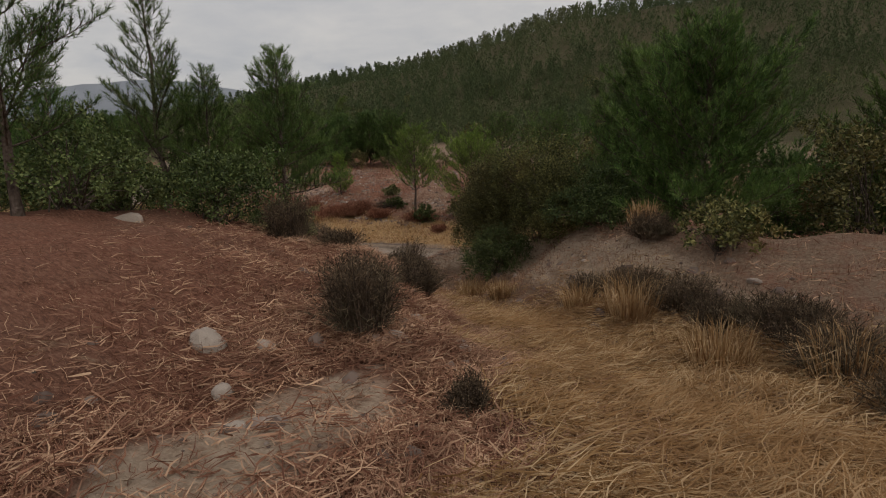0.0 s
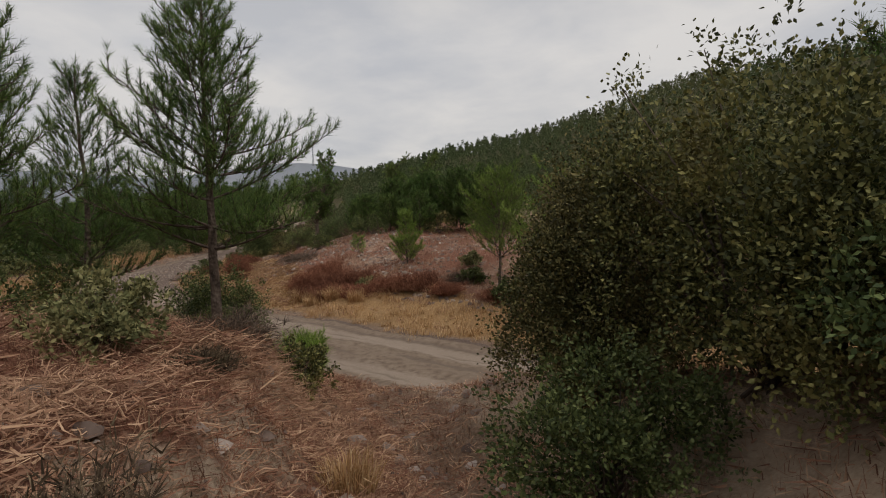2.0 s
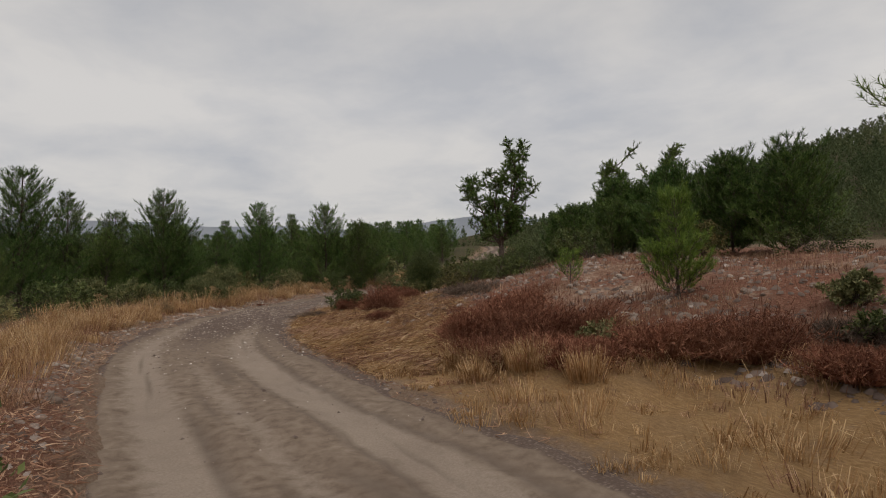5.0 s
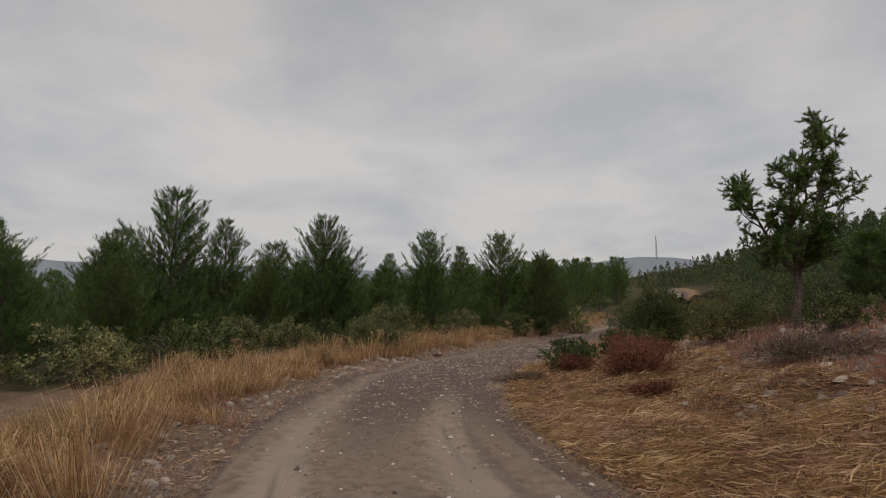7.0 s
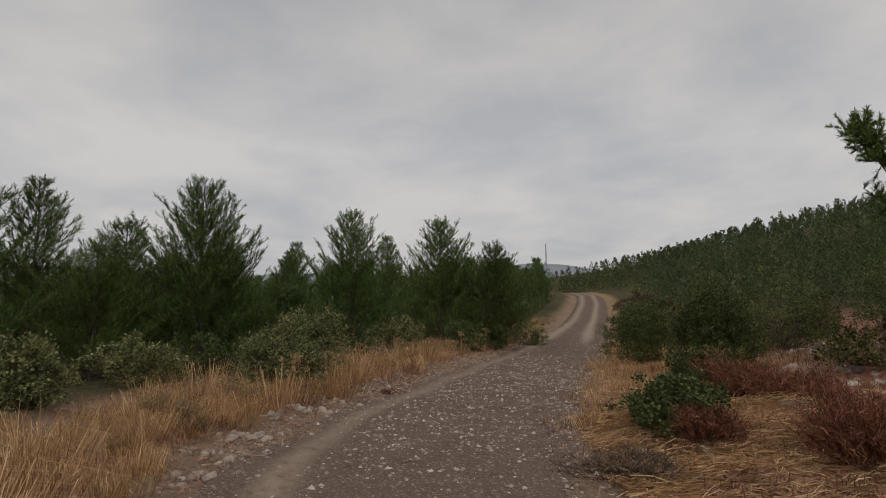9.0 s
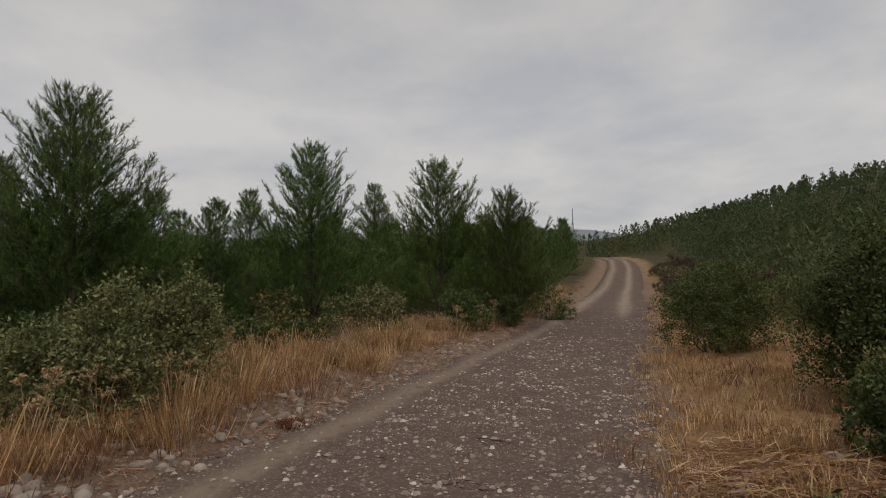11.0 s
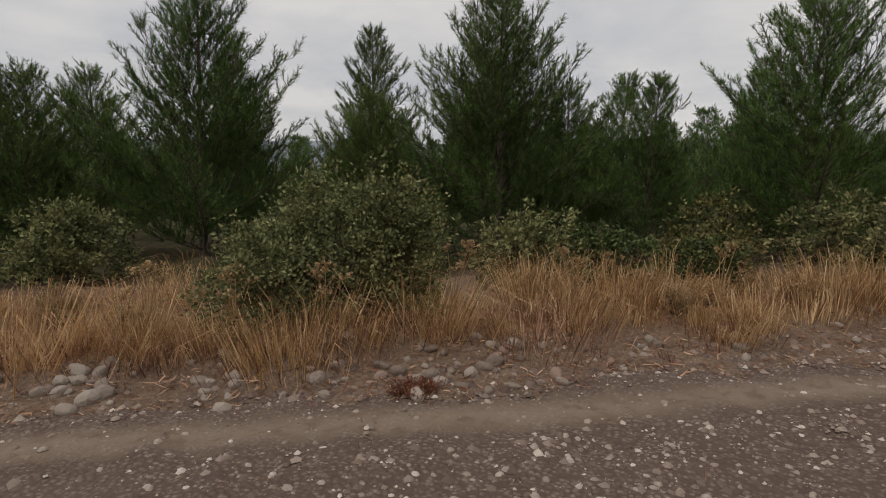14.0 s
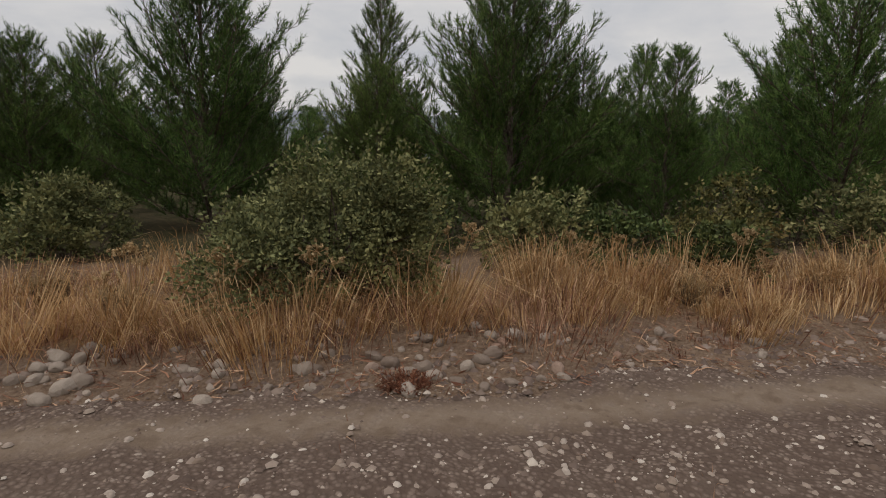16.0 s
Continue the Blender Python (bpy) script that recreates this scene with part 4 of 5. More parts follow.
    place(bush("oak_bush", (0.55, 0.5, 0.45), 88, 5250, 0.04, HOLLY, "low dark green shrub on the road's edge"), -22.2, 15.6, 0)
    place(bush("oak_bush", (0.65, 0.6, 0.55), 89, 5700, 0.042, HOLLY, "low dark green shrub on the road's inner bend"), -21.7, 15.3, 0)
    for i, (x, y, w, h) in enumerate(((-29.2, 14.1, 0.6, 0.75), (-27.9, 10.9, 0.7, 0.8), (-24.6, 9.3, 0.8, 0.8), (-22.6, 7.8, 0.8, 0.9), (-32.3, 19.8, 0.7, 0.8), (-33.6, 22.2, 0.8, 0.8), (-29.6, 15.0, 0.5, 0.6), (-20.2, 6.0, 0.9, 0.9), (-18.0, 5.0, 0.9, 0.9), (-15.5, 4.0, 0.9, 0.9))):
        place(bush("grey_oak_bush", (w, w, h), 160 + i, 4200, 0.05, (HOLLY, GREY_LEAF)[i % 2], "leafy shrub between the dry verge and the pines"), x, y, i * 37)
    for i, (x, y, w, h, m) in enumerate(((-8.7, 15.0, 0.55, 0.6, HOLLY), (-6.5, 14.1, 0.6, 0.65, HOLLY), (-8.0, 15.8, 0.6, 0.6, OAK), (-10.7, 16.4, 0.45, 0.4, HOLLY), (-11.3, 17.2, 0.4, 0.35, GREY_LEAF), (-12.9, 14.9, 0.4, 0.4, GREY_LEAF), (-5.6, 13.6, 0.5, 0.6, HOLLY), (-19.6, 18.6, 0.7, 0.6, HOLLY), (-21.8, 18.6, 0.6, 0.5, OAK), (-18.4, 20.4, 0.9, 0.8, HOLLY), (-16.6, 22.0, 1.0, 0.9, OAK), (-14.2, 22.6, 1.0, 1.0, HOLLY), (-12.0, 21.8, 0.9, 0.8, OAK))):
        place(bush("rise_shrub", (w, w, h), 190 + i, 3200, 0.045, m, "low scrubby shrub on the stony rise"), x, y, i * 61)
    # undergrowth along the edge of the pines
    under = [bush("undergrowth_shrub", (0.95, 0.9, 0.9), 215 + i, 2600, 0.06, m, "dark leafy undergrowth at the foot of the pines") for i, m in enumerate((HOLLY, HOLLY, OAK))]
    g = np.random.RandomState(216)
    picks = [k for k in range(len(LINE)) if -37 < LINE[k, 0] < -17][::3]
    for i, k in enumerate(picks):
        d = g.uniform(-6.0, -4.3)
        (place if i < 3 else repeat)(under[i % 3], LINE[k, 0] + TANGENT[k, 1] * d, LINE[k, 1] - TANGENT[k, 0] * d, g.uniform(0, 360), g.uniform(0.55, 0.95))
    rng = np.random.RandomState(9)
    kinds = [bush("scrub_bush", (0.9, 0.85, 1.0), 95 + i, 1000, 0.13, m, "dense scrub bush on the slope") for i, m in enumerate((HOLLY, OAK, GREY_LEAF))]
    spots = []
    while len(spots) < 120:
        x, y = rng.uniform(-60, 8), rng.uniform(18, 62)
        d = float(road_frame(np.array([x]), np.array([y]))[0][0])
        if (-2.6 < d < 2.6) or (d < 0 and x > -35) or (x > -24 and d < 12.5) or (x < -24 and d < 4 and x > -29):
            continue
        spots.append((x, y))
    for i, (x, y) in enumerate(spots):
        (place if i < 3 else repeat)(kinds[i % 3], x, y, rng.uniform(0, 360), rng.uniform(0.6, 1.3))
    dull = [bush("dull_scrub", (0.85, 0.8, 0.85), 225 + i, 3000, 0.06, m, "dull grey-brown scrub beside the far road") for i, m in enumerate((HEATH, GREY_LEAF, HEATH))]
    picks = [k for k in range(len(LINE)) if -50 < LINE[k, 0] < -30.5][::2]
    for i, k in enumerate(picks * 2):
        d = g.uniform(2.0, 3.2) if i < len(picks) else g.uniform(3.4, 6.5)
        (place if i < 3 else repeat)(dull[i % 3], LINE[k, 0] + TANGENT[k, 1] * d, LINE[k, 1] - TANGENT[k, 0] * d, g.uniform(0, 360), g.uniform(0.7, 1.2))
    for x, y, w, h, m in ((-23.0, 17.1, 0.45, 0.5, HOLLY), (-24.2, 20.8, 0.9, 1.3, HOLLY), (-25.4, 21.6, 0.9, 1.2, OAK), (-23.2, 22.2, 1.0, 1.3, HOLLY), (-23.5, 18.2, 0.5, 0.55, OAK), (-29.2, 23.2, 0.9, 1.0, OAK), (-27.6, 23.6, 1.0, 1.2, HOLLY)):
        place(bush("oak_bush", (w, w, h), int(300 - x * 10), 9000, 0.036, m, "leafy dark green oak scrub below the rocky rise"), x, y, x * 40)
    # wiry shrubs
    for i, (x, y, r, h) in enumerate(((-2.15, 2.85, 0.42, 0.72), (-2.5, 3.3, 0.36, 0.6), (-5.0, 5.2, 0.5, 0.9), (-1.15, 2.35, 0.14, 0.24), (-3.1, 5.2, 0.36, 0.42), (-4.2, 5.2, 0.38, 0.42), (-3.45, 5.45, 0.34, 0.42), (-2.6, 4.3, 0.3, 0.4), (-1.4, 6.0, 0.38, 0.38), (-0.95, 5.75, 0.42, 0.42), (-0.5, 5.5, 0.45, 0.42), (-0.1, 5.1, 0.45, 0.4), (0.35, 4.6, 0.5, 0.45), (0.6, 4.0, 0.5, 0.45), (0.9, 3.4, 0.45, 0.4), (-0.9, 6.5, 0.4, 0.3), (-5.6, 6.9, 0.3, 0.28))):
        place(twig_shrub("heath_shrub", (r, r, h), 110 + i, 7000, HEATH, "wiry grey-brown heath shrub on dry earth"), x, y, i * 50)
    for i, (x, y, r, h) in enumerate(((-14.4, 14.8, 0.85, 0.95), (-13.4, 15.0, 0.75, 0.7), (-15.2, 15.4, 0.7, 0.75), (-13.9, 14.2, 0.6, 0.5), (-12.5, 14.6, 0.6, 0.4), (-11.4, 15.2, 0.8, 0.5), (-9.0, 15.2, 0.7, 0.45), (-20.3, 15.6, 0.75, 0.75), (-10.4, 15.0, 0.6, 0.45), (-19.2, 15.0, 0.45, 0.3), (-7.6, 13.9, 0.35, 0.35), (-16.0, 15.8, 0.5, 0.4), (-13.9, 13.9, 0.6, 0.5), (-13.2, 13.9, 0.7, 0.6), (-12.5, 14.1, 0.7, 0.6), (-14.6, 14.2, 0.6, 0.6), (-12.0, 14.8, 0.7, 0.6), (-13.6, 14.6, 0.8, 0.85), (-22.4, 17.1, 0.6, 0.75), (-21.8, 17.0, 0.6, 0.55), (-21.4, 15.2, 0.45, 0.35))):
        place(twig_shrub("rust_shrub", (r, r, h * 0.9), 130 + i, 9000, RUST, "rust-brown dead shrub with fine twigs", fine=0.004), x, y, i * 70)
    for i, (x, y, r, h) in enumerate(((-18.5, 17.0, 0.95, 0.22), (-6.9, 7.7, 0.6, 0.3), (-7.2, 8.5, 0.5, 0.25), (-11.0, 16.4, 0.6, 0.25), (-21.3, 14.3, 0.5, 0.2))):
        place(twig_shrub("brush_pile", (r, r, h), 150 + i, 4200, BRUSH, "flat heap of dark dead brushwood", "brushwood", 0.004, 1.3, 0.12), x, y, i * 70)

    place(twig_shrub("maroon_weed", (0.24, 0.2, 0.13), 170, 2200, RUST, "low maroon dried weed among roadside stones", "weed", 0.003), -25.92, 14.2, 0)


plant_shrubs()


# ---- wooded hill ----
def build_hill_wood():
    rng = np.random.RandomState(14)
    n = 7600
    h = np.radians(rng.uniform(-25, 70, n))
    r = np.sqrt(rng.uniform(30 ** 2, 125 ** 2, n))
    r[:1200] = np.sqrt(rng.uniform(24 ** 2, 60 ** 2, 1200))
    x, y = -12 - np.sin(h) * r, 10 + np.cos(h) * r
    d, _ = road_frame(x, y)
    keep = (d > 4.5) | (d < -9)
    x, y, r = x[keep], y[keep], r[keep]
    z = ground(x, y)
    n = len(x)
    height = rng.uniform(1.2, 3.1, n) * (0.8 + 0.2 * smooth_step(30, 90, r))
    V, Fc, base = [], [], 0
    for pick, per, low, high in ((r < 58, 190, 0.04, 0.085), ((r >= 58) & (r < 92), 90, 0.06, 0.115), (r >= 92, 40, 0.10, 0.18)):
        X, Y, Z, H = x[pick], y[pick], z[pick], height[pick]
        n = len(X)
        u = rng.rand(n, per) ** 0.8
        a = rng.uniform(0, 6.283, (n, per))
        rad = H[:, None] * 0.29 * (1 - u) ** 0.8 * rng.uniform(0.5, 1.1, (n, per)) + 0.05
        P = np.stack([X[:, None] + np.cos(a) * rad, Y[:, None] + np.sin(a) * rad, Z[:, None] + H[:, None] * (0.06 + 0.9 * u)], -1).reshape(-1, 3)
        out = np.stack([np.cos(a), np.sin(a), 1.2 + 0 * a], -1).reshape(-1, 3)
        way = unit(out + rng.normal(0, 0.45, out.shape))
        size = np.repeat(H, per) * rng.uniform(low, high, n * per)
        v, f = spikes(P - way * size[:, None] * 0.4, way, size, size * (0.22 if per > 50 else 0.3), rng)
        V.append(v)
        Fc.append(f + base)
        base += len(v)
    tagged(mesh_object("hill_woodland", np.vstack(V), np.vstack(Fc), HILL_LEAF), "dense young pine wood covering the hillside", "woodland", kind="stuff")


build_hill_wood()


# ---- grass, litter, gravel ----
def scatter(n, x0, x1, y0, y1, seed):
    rng = np.random.RandomState(seed)
    return rng.uniform(x0, x1, n), rng.uniform(y0, y1, n), rng


def grass_object(name, x, y, rng, height, lean, width, material, label, droop=0.5, drift=(0.0, 0.0)):
    z = ground(x, y)
    n = len(x)
    clump = waves(x, y, 0.9, 44)
    a = rng.uniform(0, 6.283, n)
    l = np.stack([np.cos(a), np.sin(a), 0 * a], -1) * (lean * rng.rand(n, 1)) + np.array([drift[0], drift[1], 0]) + np.stack([0.25 * waves(x, y, 1.3, 46), 0.25 * waves(x, y, 1.3, 47), 0 * x], -1)
    l = l / np.maximum(1, np.linalg.norm(l, axis=1, keepdims=True) / 0.95)
    hgt = height * rng.uniform(0.45, 1.15, n) * (1 + 0.3 * clump.clip(-1.5, 1.5))
    v, f = blades(np.stack([x, y, z - 0.01], -1), l, hgt, width * rng.uniform(0.6, 1.3, n), rng, droop)
    return tagged(mesh_object(name, v, f, material), label, "grass", kind="stuff")


def sow():
    def clumps(name, n, span, seed, spread, per, tall, width, material, label, test):
        """Grass in leaning clumps along the road; test picks the ground by its distance from the road."""
        rng = np.random.RandomState(seed)
        cx, cy = rng.uniform(span[0], span[1], n), rng.uniform(span[2], span[3], n)
        d, _ = road_frame(cx, cy)
        keep = test(d, cx, cy, rng)
        cx, cy = cx[keep], cy[keep]
        m = len(cx)
        big = rng.uniform(0.4, 1.3, m) * (1 + 0.38 * waves(cx, cy, 1.5, 43).clip(-1.3, 1.3))
        way = rng.uniform(0, 6.283, m)
        push = rng.uniform(0.2, 1.05, m)
        x = np.repeat(cx, per) + rng.normal(0, spread, m * per) * np.repeat(big, per)
        y = np.repeat(cy, per) + rng.normal(0, spread, m * per) * np.repeat(big, per)
        fan = np.stack([x - np.repeat(cx, per), y - np.repeat(cy, per)], -1) / spread * 0.42
        lean = fan + np.stack([np.cos(way) * push, np.sin(way) * push], -1).repeat(per, 0) + rng.normal(0, 0.27, (m * per, 2))
        lean = lean / np.maximum(1, np.linalg.norm(lean, axis=1, keepdims=True) / 0.95)
        lean = np.column_stack([lean, 0 * x])
        z = ground(x, y)
        v, f = blades(np.stack([x, y, z - 0.015], -1), lean, tall * np.repeat(big, per) * rng.uniform(0.4, 1.15, m * per), width * rng.uniform(0.5, 1.3, m * per), rng, 0.6)
        tagged(mesh_object(name, v, f, material), label, "grass", kind="stuff")

    def outer(d, x, y, rng):
        a = -d - 1.72 + 0.2 * waves(x, y, 1.5, 41)
        return (a > 0.05) & (a < 2.0) & (rng.rand(len(x)) < np.where(a < 0.9, 1.0, 0.45)) & (rng.rand(len(x)) < np.clip(1.3 - np.hypot(x + 22, y - 12) / 24, 0.3, 1))

    def inner(d, x, y, rng):
        a = d - 1.38 + 0.25 * waves(x, y, 1.4, 51)
        return (a > 0) & (a < 3.0) & ((x > -14.5) | (x < -22.5)) & (rng.rand(len(x)) < np.where(a < 1.7, 0.9, 0.4))

    def rough(d, x, y, rng):
        a = d - 1.6
        return (a > 0) & (a < 4.5) & (rng.rand(len(x)) < 0.5 + 0.4 * waves(x, y, 1.6, 52))

    clumps("verge_grass", 10500, (-44, -11, 6, 36), 201, 0.095, 105, 0.43, 0.0030, STRAW, "tall golden dry grass along the road's edge", outer)
    clumps("brown_verge_grass", 22000, (-44, -11, 6, 36), 207, 0.09, 36, 0.27, 0.0028, LITTER, "brown dry weeds among the golden verge grass", outer)
    clumps("inner_verge_grass", 9000, (-33, -3, 11, 25), 202, 0.055, 30, 0.20, 0.0038, STRAW, "dry golden grass on the road's inner verge", inner)
    clumps("brown_stalks", 5000, (-33, -3, 11, 25), 208, 0.06, 22, 0.17, 0.0030, LITTER, "short brown dry stalks on the road's inner verge", rough)
    # straw and litter on the knoll
    def lying(name, x, y, rng, length, width, lift, material, label, drift=None):
        """Dry stalks that lie about on the ground."""
        n = len(x)
        z = np.where(np.abs(road_frame(x, y)[0]) < 1.2, -9.0, ground(x, y))
        a = rng.uniform(0, 6.283, n) if drift is None else rng.normal(drift, 0.7, n) + 0.5 * waves(x, y, 1.5, 77)
        L = length * rng.uniform(0.3, 1.3, n)
        way = np.stack([np.cos(a), np.sin(a), rng.normal(0.05, 0.22, n)], -1)
        side = np.stack([-np.sin(a), np.cos(a), rng.normal(0, 0.6, n)], -1) * (width * rng.uniform(0.6, 1.5, n))[:, None]
        base = np.stack([x, y, z + 0.004 + lift * rng.rand(n) ** 1.5], -1)
        bow = np.stack([-np.sin(a), np.cos(a), 0.3 + 0 * a], -1) * (L * rng.normal(0, 0.16, n))[:, None]
        mid, tip = base + way * L[:, None] * 0.5 + bow, base + way * L[:, None]
        v = np.stack([base - side, base + side, mid + side, mid - side, tip], 1).reshape(-1, 3)
        i = np.arange(n)[:, None] * 5
        f = np.concatenate([i + [[0, 1, 2]], i + [[0, 2, 3]], i + [[3, 2, 4]]], 1).reshape(-1, 3)
        tagged(mesh_object(name, v, f, material), label, "dry litter", kind="stuff")

    def knoll(n, seed):
        rng = np.random.RandomState(seed)
        u = rng.rand(n)
        y = 0.5 + 9.4 * u ** 1.5
        x = np.interp(y, PATH_Y, PATH_X) + rng.normal(0, 1.0, n) * (1.0 + 0.16 * y)
        keep = x < 3.2
        return x[keep], y[keep], rng

    x, y, rng = knoll(230000, 203)
    off = x - np.interp(y, PATH_Y, PATH_X)
    sandy = np.hypot((x + 1.68) / 0.38, (y - 1.55) / 0.9)
    gold = smooth_step(-0.9, 0.3, off + 0.3 * waves(x, y, 1.2, 61)) * smooth_step(2.6, 1.6, off) * smooth_step(7.2, 5.0, y)
    pick = rng.rand(len(x))
    thin = rng.rand(len(x)) < np.where(sandy < 1, 0.2, 1.0)
    keep = (pick < gold) & thin
    lying("path_straw", x[keep], y[keep], rng, 0.20, 0.0021, 0.07, STRAW, "flattened straw on the footpath", 0.3)
    keep = (pick >= gold) & thin & ((off < 0.4) | (rng.rand(len(x)) < 0.35))
    lying("path_litter", x[keep], y[keep], rng, 0.13, 0.0021, 0.035, LITTER, "red-brown dry stalks and litter on the earth")
    x, y, rng = knoll(52000, 205)
    keep = np.hypot((x + 1.68) / 0.38, (y - 1.55) / 0.9) > 1
    grass_object("path_tufts", x[keep], y[keep], rng, 0.10, 0.9, 0.0022, LITTER, "short dry red-brown tufts on the earth", 0.7)
    # thin tufts and litter on the rocky rise
    x, y, rng = scatter(95000, -26, -3, 14.2, 24, 204)
    keep = rng.rand(len(x)) < 0.35 + 0.5 * waves(x, y, 1.7, 63)
    grass_object("rise_tufts", x[keep], y[keep], rng, 0.15, 0.9, 0.0042, LITTER, "thin red-brown stalks on the stony rise", 0.7)
    # flattened straw over the inner verge
    x, y, rng = scatter(190000, -24, -6, 12, 17.5, 206)
    d, _ = road_frame(x, y)
    keep = (d > 1.45) & (d < 4.6) & (x < -14)
    gold = rng.rand(len(x)) < 0.55 + 0.3 * waves(x, y, 1.5, 78)
    lying("trampled_straw", x[keep & gold], y[keep & gold], rng, 0.22, 0.0030, 0.06, STRAW, "yellow straw lying flat beside the road", 0.4)
    lying("trampled_weeds", x[keep & ~gold], y[keep & ~gold], rng, 0.18, 0.0030, 0.05, LITTER, "brown dry weeds lying flat beside the road", 0.4)
    # twigs and stalks on the stony shoulder, and brushwood under the tall pine
    x, y, rng = scatter(260000, -40, -11, 7, 30, 209)
    d, _ = road_frame(x, y)
    keep = ((d < -1.25) & (d > -2.3)) | ((d > 1.2) & (d < 1.9) & (rng.rand(len(x)) < 0.5))
    lying("shoulder_litter", x[keep], y[keep], rng, 0.10, 0.0026, 0.02, LITTER, "brown stalks and twigs on the road's stony shoulder")
    rng = np.random.RandomState(210)
    x, y = rng.normal(-6.7, 0.8, 13000), rng.normal(7.55, 0.6, 13000)
    keep = x - np.interp(y, PATH_Y, PATH_X) < -0.7
    lying("brush_litter", x[keep], y[keep], rng, 0.20, 0.0018, 0.14, LITTER, "tangle of dry brown twigs and stalks under the pine")


sow()


def plant_tussocks():
    rng = np.random.RandomState(33)
    spots = [(-0.9, 5.35, 0.45, 0.5), (-1.45, 5.6, 0.3, 0.35), (-0.1, 4.2, 0.4, 0.42), (0.6, 3.9, 0.4, 0.4), (-3.3, 6.9, 0.35, 0.35), (-2.7, 6.55, 0.3, 0.3), (-4.6, 7.2, 0.3, 0.3), (-1.05, 6.9, 0.3, 0.4), (-13.3, 13.5, 0.4, 0.42), (-13.9, 13.6, 0.35, 0.4), (-12.7, 13.6, 0.4, 0.38), (-14.4, 13.9, 0.35, 0.36), (-12.1, 13.8, 0.35, 0.36), (-13.0, 13.2, 0.3, 0.3)]
    for i, (x, y, r, h) in enumerate(spots):
        place(tussock("grass_tussock", r, h, 300 + i, 420, "pale dry grass tussock beside the path"), x, y)
    weeds = [twig_shrub("dry_weed", (0.24, 0.22, 0.40), 320 + i, 2400, m, "bushy tan dried weed in the verge", "weed", 0.0022, 0.6, 0.07) for i, m in enumerate((SEED, STRAW, SEED))]
    picks = [k for k in range(len(LINE)) if -33 < LINE[k, 0] < -15]
    for i in range(54):
        k, d = picks[rng.randint(len(picks))], -rng.uniform(2.1, 3.2)
        (place if i < 3 else repeat)(tagged(weeds[i % 3], group="dried weeds in the verge"), LINE[k, 0] + TANGENT[k, 1] * d, LINE[k, 1] - TANGENT[k, 0] * d, rng.uniform(0, 360), rng.uniform(0.7, 1.35))
    # dry seed heads along the verge
    def seed_head(seed):
        g = np.random.RandomState(seed)
        root = new("dry_umbel")
        paths, P = [], []
        for _ in range(5):
            top = np.array([g.normal(0, 0.10), g.normal(0, 0.10), g.uniform(0.42, 0.68)])
            paths.append(([np.array([g.normal(0, 0.02), g.normal(0, 0.02), -0.03]), top * [0.4, 0.4, 0.55], top], [0.005, 0.004, 0.003]))
            for _ in range(9):
                tip = top + np.array([g.normal(0, 0.045), g.normal(0, 0.045), g.uniform(0.0, 0.06)])
                paths.append(([top - [0, 0, 0.03], tip], [0.002, 0.0015]))
                P.append(tip)
        v, f = tubes(paths, 4)
        tagged(mesh_object("stalk", v, f, STRAW, root), kind="stuff")
        P = np.repeat(np.array(P), 12, 0)
        w = unit(g.normal(size=P.shape))
        v, f = leaves(P, w, unit(g.normal(size=P.shape)), np.full(len(P), 0.022), np.full(len(P), 0.008))
        tagged(mesh_object("seed_head", v, f, SEED, root), kind="stuff")
        return tagged(root, "tall dry umbel with crisp brown seed heads in the verge", "dry plant", "dry umbels along the verge")

    kinds = [seed_head(400 + i) for i in range(3)]
    spots = [(-28.9, 14.3), (-26.05, 13.35), (-29.0, 16.4), (-25.3, 12.6), (-24.6, 11.8), (-23.6, 11.1), (-22.0, 10.1), (-20.3, 9.5), (-27.6, 14.4), (-28.2, 15.3), (-30.2, 17.8), (-24.1, 12.0), (-18.7, 9.2), (-25.7, 12.9), (-31.6, 19.3), (-27.0, 13.7)]
    for i, (x, y) in enumerate(spots):
        (place if i < 3 else repeat)(kinds[i % 3], x, y, rng.uniform(0, 360), rng.uniform(0.6, 0.9))


plant_tussocks()


def rock_mesh(seed, flat=0.6):
    rng = np.random.RandomState(seed)
    bm = bmesh.new()
    bmesh.ops.create_icosphere(bm, subdivisions=2, radius=1.0)
    planes = [(unit(rng.normal(size=3)), rng.uniform(0.62, 0.9)) for _ in range(9)]
    for v in bm.verts:
        p = np.array(v.co)
        for n, k in planes:
            e = p @ n - k
            if e > 0:
                p = p - n * e * 0.9
        v.co = Vector(p * np.array([1.0, 0.78, flat]) * (1 + rng.normal(0, 0.02)))
    me = bpy.data.meshes.new("stone")
    bm.to_mesh(me)
    bm.free()
    me.materials.append(STONE)
    for p in me.polygons:
        p.use_smooth = rng.rand() < 0.5
    return me


ROCKS = [rock_mesh(500 + i, 0.5 + 0.06 * i) for i in range(6)]


def road_point(i, d):
    p, t = LINE[i], TANGENT[i]
    return p[0] + t[1] * d, p[1] - t[0] * d


